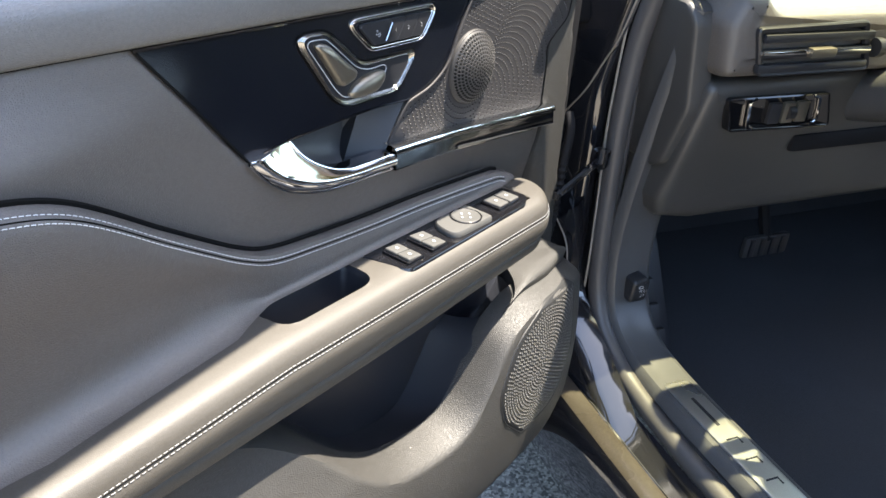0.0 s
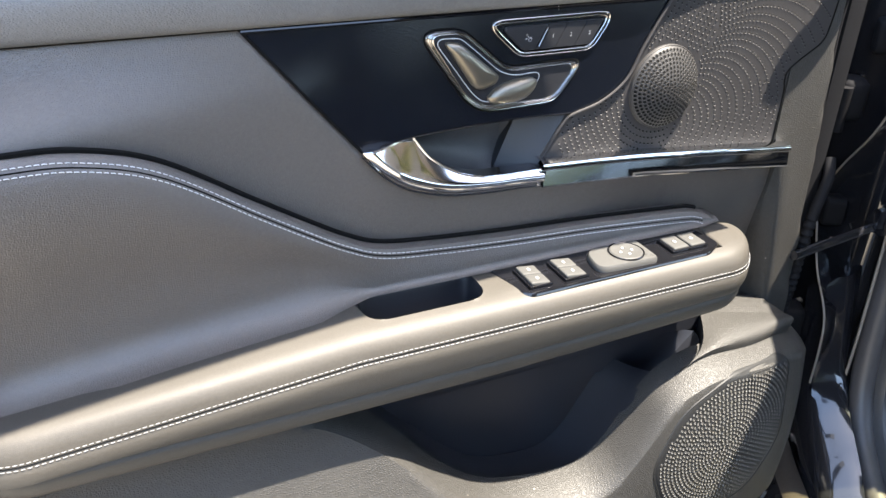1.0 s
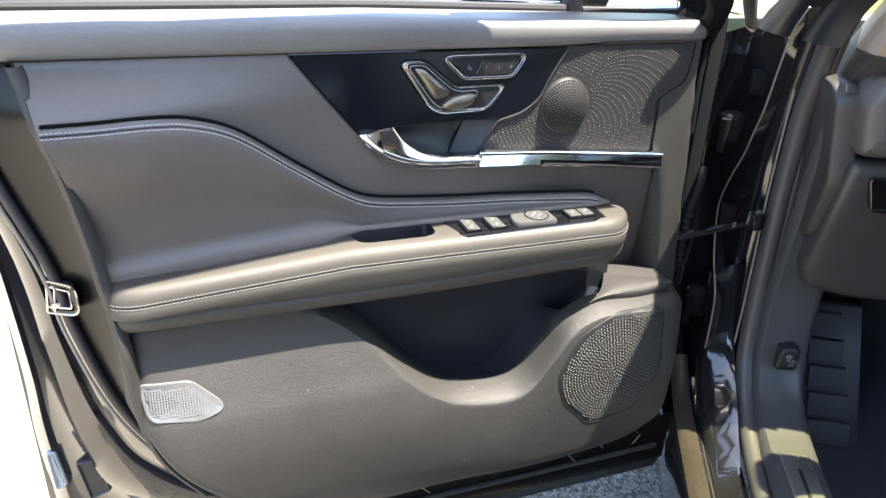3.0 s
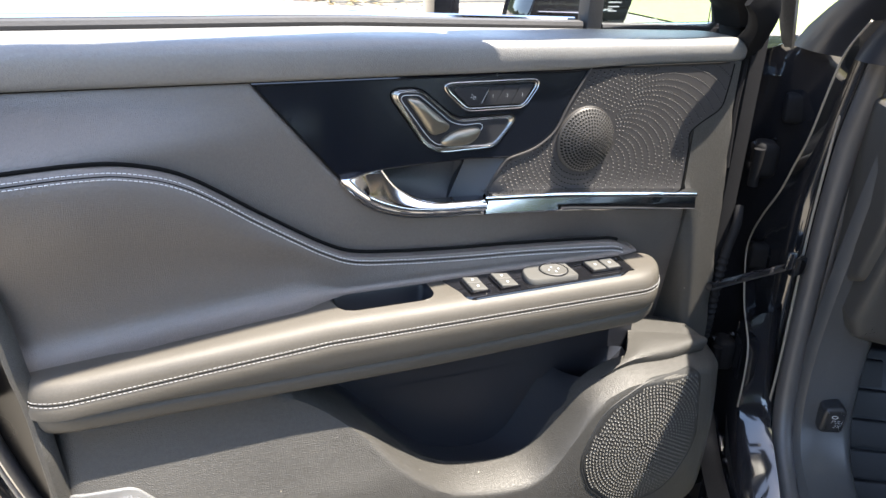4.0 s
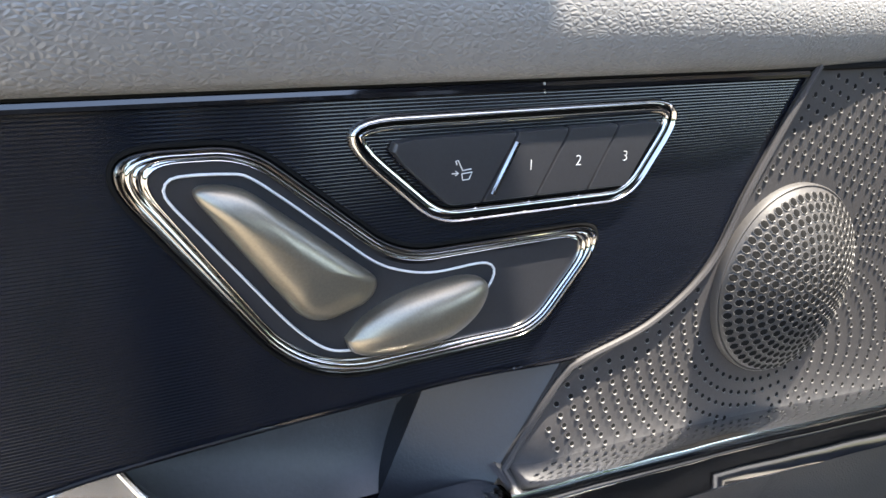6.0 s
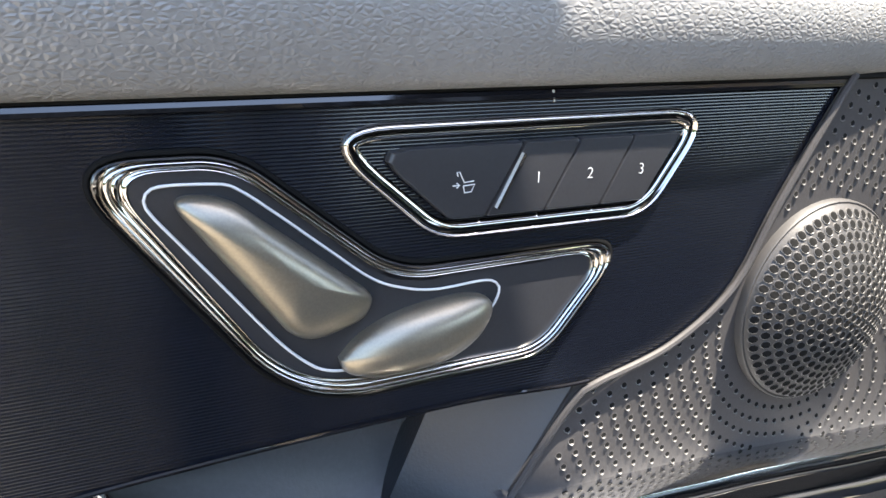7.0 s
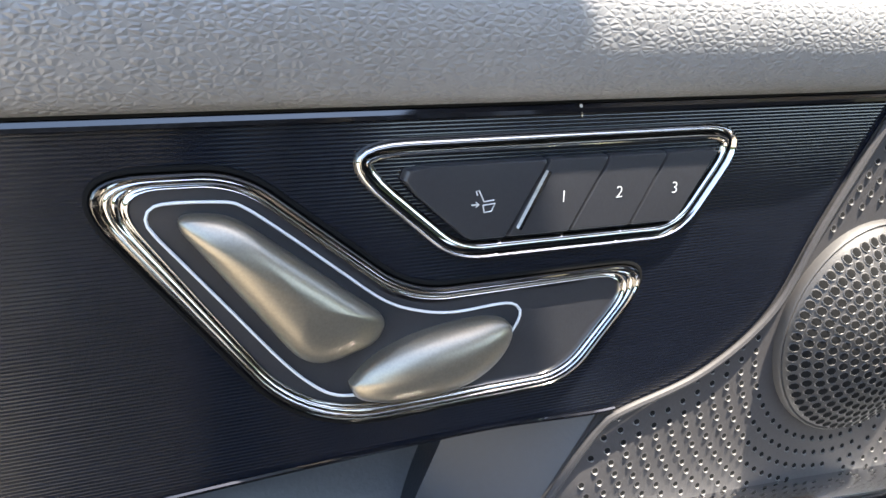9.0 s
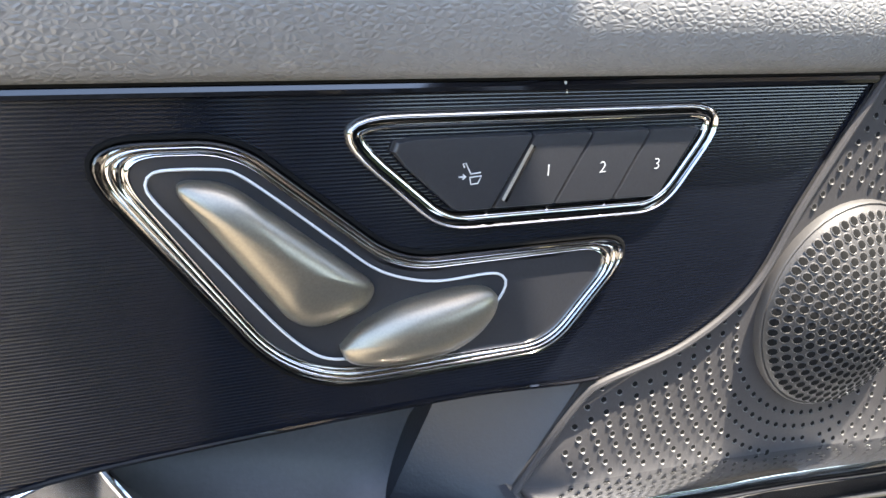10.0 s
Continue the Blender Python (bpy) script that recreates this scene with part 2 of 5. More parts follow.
def tube(pts, r, seg=8, closed=False, bm=None, flat=1.0):
    """A round rod along the points; flat squashes it along y."""
    bm = bm or bmesh.new()
    p = np.array(pts, float)
    rings, ref = [], np.array((0.0, -1.0, 0.0))
    for i in range(len(p)):
        a, b = (p[i - 1] if i or closed else p[i]), (p[(i + 1) % len(p)] if i < len(p) - 1 or closed else p[i])
        t = (b - a) / (np.linalg.norm(b - a) + 1e-12)
        side = np.cross(t, ref)
        if np.linalg.norm(side) < 1e-3:
            side = np.cross(t, (1.0, 0, 0))
        side /= np.linalg.norm(side)
        up = np.cross(side, t)
        rr = r[i] if isinstance(r, (list, tuple, np.ndarray)) else r
        rings.append([p[i] + rr * (math.cos(k) * side + flat * math.sin(k) * up) for k in np.linspace(0, 2 * math.pi, seg, endpoint=False)])
    if closed:
        rings.append(rings[0])
    start = len(bm.verts)
    grid(rings, closed=True, bm=bm)
    if not closed:
        bm.verts.ensure_lookup_table()
        bm.faces.new([bm.verts[start + k] for k in range(seg)])
        bm.faces.new([bm.verts[len(bm.verts) - seg + k] for k in range(seg)][::-1])
    else:
        bmesh.ops.remove_doubles(bm, verts=bm.verts[:], dist=1e-7)
    return bm


def rounded(pts, r, n=5):
    """A polygon with rounded corners; r: one radius or one for each corner."""
    p, out = np.array(pts, float), []
    for i in range(len(p)):
        a, b, c = p[i - 1], p[i], p[(i + 1) % len(p)]
        rr = r[i] if isinstance(r, (list, tuple)) else r
        u, v = (a - b) / np.linalg.norm(a - b), (c - b) / np.linalg.norm(c - b)
        d = min(rr / max(0.2, math.tan(0.5 * math.acos(np.clip(u @ v, -0.999, 0.999)))), 0.48 * np.linalg.norm(a - b), 0.48 * np.linalg.norm(c - b))
        for s in np.linspace(0, 1, n):
            out.append((1 - s) ** 2 * (b + d * u) + 2 * s * (1 - s) * b + s * s * (b + d * v))
    return np.array(out)


def inset(p, d):
    """A closed outline moved inwards by d."""
    area = 0.5 * np.sum(p[:, 0] * np.roll(p[:, 1], -1) - np.roll(p[:, 0], -1) * p[:, 1])
    t = np.roll(p, -1, 0) - np.roll(p, 1, 0)
    t /= np.linalg.norm(t, axis=1)[:, None] + 1e-12
    return p + d * np.sign(area) * np.stack([-t[:, 1], t[:, 0]], 1)


def stack(outline, profile, place, cap=True, bm=None):
    """Rings of an outline: profile gives (inset, height); place maps (a, b, height) into the world."""
    bm = bm or bmesh.new()
    rings = []
    for d, h in profile:
        rings.append([place(a, b, h) for a, b in inset(outline, d)])
    start = len(bm.verts)
    grid(rings, closed=True, bm=bm)
    if cap:
        bm.verts.ensure_lookup_table()
        m = len(outline)
        top = [bm.verts[len(bm.verts) - m + k] for k in range(m)]
        mid = bm.verts.new(sum((v.co for v in top), Vector()) / m)
        for k in range(m):
            bm.faces.new((top[k], top[(k + 1) % m], mid))
    return bm


def on_panel(a, b, h):
    """Onto the door panel: a along x, b up, h towards the cabin."""
    return (a, -h, b)


def dashes(path, length, gap, r, lift=None):
    """Stitches along a path, joined into one mesh."""
    p = np.array(path, float)
    far = np.r_[0, np.cumsum(np.linalg.norm(np.diff(p, axis=0), axis=1))]
    bm = bmesh.new()
    s = 0.0
    at = lambda d: np.array([np.interp(d, far, p[:, k]) for k in range(3)])
    while s + length < far[-1]:
        a, m, b = at(s), at(s + length / 2), at(s + length)
        out = np.array((0, -0.0003, 0.0002))
        tube([a - 2 * out, a + out, m + 2 * out, b + out, b - 2 * out], r, 5, bm=bm)
        s += length + gap
    return bm


def block(lo, hi, bevel=0.004, place=None, seg=2):
    """A box with rounded edges."""
    bm = bmesh.new()
    bmesh.ops.create_cube(bm, size=1)
    for v in bm.verts:
        v.co = [lo[k] + (hi[k] - lo[k]) * (v.co[k] + 0.5) for k in range(3)]
    if bevel:
        bmesh.ops.bevel(bm, geom=bm.edges[:], offset=bevel, segments=seg, profile=0.6, affect="EDGES")
    if place:
        for v in bm.verts:
            v.co = place(*v.co)
    return bm


def writing(text, size, centre, parent, material=PRINT, slant=0.0):
    """Flat lettering on the panel, facing the cabin."""
    cu = bpy.data.curves.new("writing", "FONT")
    cu.body, cu.size, cu.align_x, cu.align_y, cu.extrude = text, size, "CENTER", "CENTER", 0.00005
    cu.offset = -0.022 * size
    ob = bpy.data.objects.new("writing", cu)
    me = bpy.data.meshes.new_from_object(ob)
    bpy.data.objects.remove(ob)
    for v in me.vertices:
        v.co = (centre[0] + v.co.x + slant * v.co.y, centre[1] - v.co.z, centre[2] + v.co.y)
    me.materials.clear()
    me.materials.append(material)
    ob = new("numeral", me)
    ob.parent = parent
    return ob


# ---- the plan of the door panel ----
CREASE = 1.0642
WAVE = [(-0.357, 1.006), (-0.315, 1.004), (-0.258, 1.003), (-0.217, 0.998), (-0.169, 0.98), (-0.106, 0.935), (-0.066, 0.907), (-0.037, 0.888), (-0.008, 0.875), (0.038, 0.868), (0.117, 0.862), (0.2, 0.858), (0.31, 0.85), (0.326, 0.8475), (0.338, 0.8435), (0.347, 0.839), (0.354, 0.832)]
WAVE = [(x, z + 0.003) for x, z in WAVE]
GLOSS_LOW = [(-0.015, 0.959), (0.028, 0.967), (0.123, 0.971), (0.176, 0.9695), (0.204, 0.9775), (0.228, 0.995), (0.242, 1.022), (0.257, 1.048), (0.267, 1.0642)]
CHROME_LOW = [(-0.019, 0.96), (0.0, 0.939), (0.023, 0.924), (0.055, 0.914), (0.092, 0.91), (0.123, 0.909), (0.157, 0.907), (0.25, 0.902), (0.438, 0.885)]
CHROME_UP = [(0.028, 0.966), (0.041, 0.948), (0.062, 0.934), (0.085, 0.927), (0.11, 0.9255), (0.15, 0.9245)]
POCKET = [(-0.33, 0.757), (-0.2, 0.757), (-0.11, 0.757), (-0.075, 0.745), (-0.021, 0.7), (0.034, 0.64), (0.08, 0.602), (0.128, 0.585), (0.185, 0.581), (0.22, 0.598), (0.248, 0.635), (0.274, 0.672), (0.305, 0.69), (0.34, 0.697), (0.4, 0.692), (0.47, 0.683), (0.53, 0.66)]
REAR = [(-0.392, 1.062), (-0.372, 1.003), (-0.355, 0.938), (-0.336, 0.819), (-0.326, 0.742), (-0.316, 0.63), (-0.296, 0.562), (-0.25, 0.495)]
BOTTOM = [(-0.33, 0.62), (-0.305, 0.575), (-0.28, 0.53), (-0.247, 0.49), (-0.19, 0.44), (-0.12, 0.405), (0.0, 0.386), (0.13, 0.391), (0.3, 0.404), (0.4, 0.412), (0.46, 0.425), (0.497, 0.454), (0.518, 0.5), (0.53, 0.56)]

REAR_Z = [(-z, x) for x, z in REAR]


def y_back(x):
    """Depth of the upper panel along the door."""
    y = 0.0
    if x < -0.03:
        y -= 0.062 * min(1.2, (-0.03 - x) / 0.33) ** 1.35
    if x > 0.43:
        y += 0.22 * (x - 0.43)
    return y


def out_by(x, z):
    """Depth at a height: the panel is straight along the crease and leans out below it."""
    k = min(1.0, max(0.0, (CREASE - z) / 0.06))
    return y_back(x) * k * k * (3 - 2 * k)


def rear_x(z):
    return lin(-z, REAR_Z)


door = thing("open_door", "open black car door with dark leather trim and chrome handle", "door")

# upper insert, from the belt crease down behind the padded insert
xs = np.r_[np.linspace(-0.385, -0.104, 24), np.linspace(-0.1, -0.016, 14), np.linspace(-0.01, 0.47, 54)]


def insert_top(x):
    if x < -0.102:
        return CREASE
    if x < -0.017:
        return CREASE + (x + 0.102) / 0.085 * (0.9585 - CREASE)
    return lin(min(x, 0.437), CHROME_LOW) + 0.004 - 9.0 * max(0.0, x - 0.4395)


def insert_y(x, z, s):
    under = 0.24 * max(0.0, 0.9 - z) * min(1.0, max(0.0, (x - 0.16) / 0.1))
    return out_by(x, z) + 0.004 * (1 - s) + under + (0.002 if s > 0.999 else 0)


bm = columns(xs, lambda x: lin(x, WAVE) - 0.012 if x < 0.3 else 0.68, insert_top, insert_y, 20, back=0.02)
bmesh.ops.translate(bm, vec=(0, 0.0015, 0), verts=bm.verts[:])
for v in bm.verts:
    if v.co.x < -0.1:
        v.co.x = -0.1 + (v.co.x + 0.1) * (rear_x(v.co.z) + 0.008 + 0.1) / -0.285
part("upper_insert", bm, LEATHER, door, "dark grained leather upper insert")

# front end facet of the panel
fx = np.r_[np.linspace(0.4255, 0.49, 12), np.linspace(0.495, 0.525, 5)]


def facet_left(z):
    """Where the facet begins: beside the speaker panel, then along a crease that runs forward below the chrome strip."""
    return 0.4255 + 0.012 * min(1.0, max(0.0, (0.91 - z) / 0.02)) + 0.115 * max(0.0, 0.89 - z)


def facet_y(x, z, s):
    y = 0.1 * max(0, x - 0.432) + 0.002 + 0.22 * max(0.0, 0.89 - z) * max(0.0, 1 - (x - facet_left(z)) / 0.02) ** 2
    edge = 0.488 + 0.09 * max(0, 1.0 - z)
    return y + (max(0, x - edge) * 3.0)


rows = []
for z in np.linspace(0.45, CREASE, 50):
    row = [0.525 - (0.525 - x) * (0.525 - min(0.505, facet_left(z))) / 0.0995 for x in fx]
    rows.append([(x, facet_y(x, z, 0), z) for x in row])
part("front_end", grid(rows, back=0.03), HARD, door, "grained black plastic front end of the panel")

part("insert_gap", tube([(-0.103 + 0.086 * q, out_by(-0.103 + 0.086 * q, CREASE - 0.1045 * q) + 0.0008, CREASE + 0.0005 - 0.1045 * q) for q in np.linspace(0, 1, 12)], 0.0011, 6), HOLE, door)
part("belt_gap", tube([(x, 0.0006, CREASE - 0.0006) for x in np.linspace(-0.385, 0.46, 60)], 0.0012, 6), HOLE, door)
# ribbed gloss panel
xs = np.r_[np.linspace(-0.1015, -0.017, 16), np.linspace(-0.013, 0.2, 40), np.linspace(0.205, 0.2655, 18)]


def gloss_low(x):
    if x < -0.015:
        return CREASE + (x + 0.102) / 0.087 * (0.959 - CREASE)
    return lin(x, GLOSS_LOW)


part("gloss_panel", columns(xs, gloss_low, lambda x: CREASE, lambda x, z, s: out_by(x, z) + 0.0012, 14, back=0.012), RIBBED, door, "finely ribbed gloss black panel")


part("panel_edge", tube([(x, 0.0002, CREASE - 0.0026) for x in np.linspace(-0.101, 0.263, 40)], 0.0015, 8), PIANO, door)


# perforated tweeter panel
NOTCH = [(0.42, 0.972), (0.4215, 0.982), (0.433, 0.991), (0.447, 0.998), (0.459, 1.004), (0.4655, 1.011), (0.468, 1.02), (0.471, 1.038), (0.473, 1.061)]


def perf_low(x):
    if x <= 0.42:
        return 0.9315 - 0.085 * (x - 0.13)
    return lin(x, NOTCH)


def perf_top(x):
    if x < 0.173:
        return max(perf_low(x) + 0.001, 0.927 + (x - 0.147) * 1.577)
    return lin(x, GLOSS_LOW) - 0.0005 if x < 0.266 else CREASE


def perf_y(x, z, s=0):
    y = 0.0015
    edge = x - (0.147 + (min(z, 0.968) - 0.927) / 1.577)
    if z < 0.975 and edge < 0.022:
        y += 0.0035 * ((0.022 - edge) / 0.022) ** 2
    return y + 0.1 * max(0, x - 0.43)


xs = np.r_[np.linspace(0.1475, 0.173, 14), np.linspace(0.176, 0.262, 24), np.linspace(0.266, 0.42, 20), np.linspace(0.423, 0.4725, 14)]
part("speaker_panel", columns(xs, perf_low, perf_top, perf_y, 16, back=0.012), PERF, door, "perforated dark plastic speaker panel")
# cheek beside the handle recess, its shade put into the black colour
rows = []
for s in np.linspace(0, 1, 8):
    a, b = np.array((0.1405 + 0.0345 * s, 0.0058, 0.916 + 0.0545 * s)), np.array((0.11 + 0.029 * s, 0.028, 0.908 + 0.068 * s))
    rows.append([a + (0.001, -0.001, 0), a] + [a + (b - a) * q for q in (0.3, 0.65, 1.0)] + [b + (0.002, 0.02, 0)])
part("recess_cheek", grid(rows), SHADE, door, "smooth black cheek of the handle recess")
part("panel_lip", tube(crv([(0.148, 0.003, 0.929), (0.16, 0.0026, 0.948), (0.17, 0.0012, 0.9635), (0.1765, 0.0, 0.9685)] + [(x + 0.001, -0.0006, z) for x, z in GLOSS_LOW if x > 0.19], 60), 0.0013, 8), PERF, door)


part("panel_gap", tube(crv([(0.4215, 0.001, 0.909), (0.4215, 0.001, 0.96)] + [(x - 0.0005, perf_y(x, z) - 0.0004, z) for x, z in NOTCH], 50), 0.0008, 6), HOLE, door)


def craters(spots, r, place, rim=0.0005, upper=0, floor=0.7):
    """Small round perforations: a raised rim and a dark sunk middle."""
    bm = bmesh.new()
    for a, b in spots:
        rings = []
        for k, h in ((1.16, -0.0001), (1.05, rim), (0.98, rim), (floor, 0.00008)):
            rings.append([bm.verts.new(place(a + r * k * math.cos(t), b + r * k * math.sin(t), h if h < 0.0001 else 0.00003 + h * max(0.0, -math.sin(t)))) for t in np.linspace(0, 2 * math.pi, 8, endpoint=False)])
        for u, v in zip(rings, rings[1:]):
            for j in range(8):
                f = bm.faces.new((u[j], u[(j + 1) % 8], v[(j + 1) % 8], v[j]))
                # with upper set, only the lower arc is pale, as if sunlit
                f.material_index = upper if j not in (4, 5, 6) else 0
        bm.faces.new(rings[-1]).material_index = 1
    return bm


TW = (0.2705, 0.983)


def perforated(x, z):
    """Inside the speaker panel, clear of its edges and of the tweeter."""
    if not (0.166 < x < 0.474 and perf_low(x) + 0.004 < z < perf_top(x) - 0.0035):
        return False
    return math.hypot(x - TW[0], z - TW[1]) > 0.042 and (x < 0.412 or z > perf_low(x) + 0.007)


# nested rings, all touching on the side of the handle and widening towards the front
spots, rad, step, turn_by = [], 0.016, 0.0038, 0
while rad < 0.19:
    n = int(2 * math.pi * rad / 0.0047)
    for i in range(n):
        t = 2 * math.pi * (i + 0.5 * (turn_by % 2)) / n
        x, z = 0.329 + 1.05 * (rad - 0.067) + rad * math.cos(t), 0.944 + rad * math.sin(t)
        if step * (1 + 1.05 * math.cos(t)) > 0.0036 and perforated(x, z):
            spots.append((x, z))
    step = 0.0038 + 0.0012 * min(1.0, max(0.0, (rad - 0.03) / 0.03)) + 0.11 * max(0.0, rad - 0.085)
    rad, turn_by = rad + step, turn_by + 1
# rows beside the gloss panel and rings under the tweeter fill the rest
beside, under = [], []
for k in range(14):
    for i in range(60):
        z = 0.93 + 0.0042 * i + 0.0021 * (k % 2)
        beside.append((0.2 + (z - 0.95) * 0.62 + 0.0065 * k, z))
for k in range(22):
    rad = 0.0435 + 0.0057 * k
    n = int(2 * math.pi * rad / 0.0046)
    under += [(TW[0] + rad * math.cos(2 * math.pi * (i + 0.5 * (k % 2)) / n), TW[1] + rad * math.sin(2 * math.pi * (i + 0.5 * (k % 2)) / n)) for i in range(n)]
for x, z in [p for p in beside if p[1] > 1.0] + [p for p in under if p[1] <= 1.0]:
    if perforated(x, z) and all(math.hypot(x - a, z - b) > 0.0044 for a, b in spots):
        spots.append((x, z))
ob = part("perforation", craters(spots, 0.0012, lambda a, b, h: (a, perf_y(a, b) - h, b), 0.0006, 2, 0.8), (LIT_RIM, HOLE, PERF), door, "rings of small round perforations")
ob["kind"] = "stuff"

# domed tweeter grille
tweeter = [(TW[0] + 0.0365 * math.cos(t), TW[1] + 0.0385 * math.sin(t)) for t in np.linspace(0, 2 * math.pi, 48, endpoint=False)]
dome_h = lambda q: 0.0022 + 0.0135 * (1 - q * q)
bm = stack(np.array(tweeter), [(0, -0.004), (0, 0.0012), (0.0005, 0.0018), (0.0012, 0.0017), (0.0016, 0.0021)] + [(0.0365 * (1 - q), dome_h(q)) for q in (0.93, 0.86, 0.78, 0.7, 0.6, 0.5, 0.4, 0.3, 0.2, 0.12, 0.05)], on_panel)
grille = part("tweeter_grille", bm, TWEET, door, "domed round tweeter grille")
spots = [(TW[0], TW[1])]
for k in range(1, 11):
    rad = 0.00338 * k
    n = int(round(2 * math.pi * k / 1.08))
    spots += [(TW[0] + rad * math.cos(2 * math.pi * (i + 0.5 * (k % 2)) / n), TW[1] + rad * 1.03 * math.sin(2 * math.pi * (i + 0.5 * (k % 2)) / n)) for i in range(n)]


def on_dome(a, b, h):
    q = math.hypot((a - TW[0]) / 0.0365, (b - TW[1]) / 0.0385)
    return (a, -dome_h(min(1, q)) - h - 0.00028, b)


ob = part("grille_hole", craters(spots, 0.00147, on_dome, 0.0003, 2, 0.95), (LIT_RIM, HOLE, TWEET), grille)
ob["kind"] = "stuff"

# belt trim: a rounded roll along the window sill
belt_profile = [(0.012, 1.0632), (-0.001, 1.0637), (-0.0042, 1.066), (-0.0066, 1.0715), (-0.0082, 1.079), (-0.0085, 1.0865), (-0.007, 1.0945), (-0.001, 1.1005), (0.01, 1.1035), (0.04, 1.105), (0.075, 1.103), (0.08, 1.098)]
rows = []
bx = np.r_[np.linspace(-0.43, 0.4, 70), np.linspace(0.41, 0.497, 20)]
prof = crv(belt_profile, 40)
for y, z in prof:
    row = []
    for x in bx:
        k = max(0.0, (x - 0.455) / 0.042)
        sq = math.sqrt(max(0.0, 1 - k * k)) if k < 1 else 0
        fall = 0.012 * max(0, x) / 0.4
        back = min(1.0, max(0.0, (x - 0.24) / 0.1))
        yy = y + 0.0075 * back * max(0.0, 1 - max(0.0, y) / 0.02)
        zz = z - fall * (z - 1.0632) / 0.045
        row.append((x, 0.03 + (yy - 0.03) * (0.35 + 0.65 * sq) if y < 0.03 else yy, 1.0632 + (zz - 1.0632) * (0.7 + 0.3 * sq)))
    rows.append(row)
part("belt_trim", grid(rows), BELT, door, "padded grained leather belt trim along the window")
# window weatherstrip
part("weatherstrip", tube([(x, 0.083, 1.107 - 0.012 * max(0, x) / 0.4) for x in np.linspace(-0.44, 0.3, 12)], 0.006, 8), RUBBER, door)
part("bright_sill_strip", tube([(x, 0.1, 1.112 - 0.014 * max(0, x) / 0.4) for x in np.linspace(-0.44, 0.3, 12)], 0.004, 8), CHROME, door)

# handle recess
rows = []
for s in np.linspace(0, 1, 14):
    row = []
    for x in np.linspace(-0.012, 0.131, 26):
        zt, zb = gloss_low(x) + 0.001, lin(x, CHROME_LOW) + 0.005
        end = min(1.0, max(0, x + 0.012) / 0.03, (0.131 - x) / 0.004 + 0.8)
        row.append((x, 0.004 + 0.038 * end * math.sin(math.pi * (0.06 + 0.9 * s)) ** (0.6 - 0.4 * min(1.0, max(0.0, (x - 0.05) / 0.05))), zt + (zb - zt) * s))
    rows.append(row)
part("handle_recess", grid(rows), TRIM, door, "satin black recess behind the door handle")

# chrome door handle and strip
hx = np.r_[np.linspace(-0.0172, 0.0275, 40), np.linspace(0.029, 0.1455, 70)]


def handle_top(x):
    if x < 0.0282:
        return 0.9612 + 0.0053 * (x + 0.0172) / 0.0447
    return lin(x, CHROME_UP)


rows = []


def handle_out(x, d):
    """How far the handle stands out, d above its lower edge: an upright lower face, a soft crest and a face falling back."""
    k = min(1.0, 0.2 + (x + 0.0172) / 0.035)
    crest, top = 0.0105, 0.0112
    if d < crest:
        return k * (0.0035 + (top - 0.0035) * math.sin(0.5 * math.pi * d / crest) ** 0.8)
    back = 0.62 + 0.5 * min(1.0, max(0.0, (x - 0.03) / 0.06))
    q = d - crest
    return k * (top - back * (math.sqrt(q * q + 0.0015**2) - 0.0015))


for v in [0, 0] + list(np.linspace(0, 1, 26)) + [1.0]:
    row = []
    for x in hx:
        z0, z1 = lin(x, CHROME_LOW), handle_top(x)
        d = v * (z1 - z0)
        row.append((x, -0.001 - (-0.01 if len(rows) in (0, 28) else handle_out(x, d)), z0 + d))
    rows.append(row)
part("door_handle", grid(rows), CHROME, door, "polished chrome interior door handle")
rows = []
sx = np.linspace(0.1445, 0.437, 30)
for dz, y in ((0.0235, 0.006), (0.0235, -0.006), (0.022, -0.0105), (0.018, -0.0125), (0.0165, -0.0122), (0.0155, -0.0092), (0.009, -0.0107), (0.002, -0.0122), (0.0, -0.0113), (0.0, 0.006)):
    rows.append([(x, y + 0.001 + 0.00025 * math.sin(x * 80) + 0.00012 * math.sin(x * 190) * (dz - 0.01) / 0.01 + (0.0006 - 0.0013 * (x - 0.1445) / 0.29) * (dz - 0.009) / 0.0065 * (0.001 < dz < 0.016), lin(x, CHROME_LOW) + dz - 0.0015 * (x - 0.146) / 0.29) for x in sx])
part("chrome_strip", grid(rows), CHROME, door, "polished chrome trim strip")
edge = []
for x in np.r_[np.linspace(-0.0165, 0.0275, 16), np.linspace(0.029, 0.142, 30)]:
    edge.append((x, -0.0014 - handle_out(x, handle_top(x) - lin(x, CHROME_LOW)), handle_top(x) - 0.0004))
part("handle_edge", tube(edge, 0.0011, 8), CHROME, door)
part("recess_lip", tube([(x, 0.0006, gloss_low(x) + 0.0004) for x in np.linspace(-0.012, 0.174, 50)], 0.0007, 6), PIANO, door)
part("handle_knuckle", block((0.139, -0.0095, 0.9085), (0.149, 0.004, 0.9255), 0.003, seg=3), CHROME, door)
part("handle_rim", tube(crv([(x, -0.0025, z - 0.0015) for x, z in CHROME_LOW], 80), 0.0012, 6), CHROME, door)

# padded insert below the wave, flowing out into the armrest
xs = np.r_[np.linspace(-0.357, -0.2, 18), np.linspace(-0.19, 0.0, 26), np.linspace(0.01, 0.33, 36), np.linspace(0.333, 0.354, 10)]


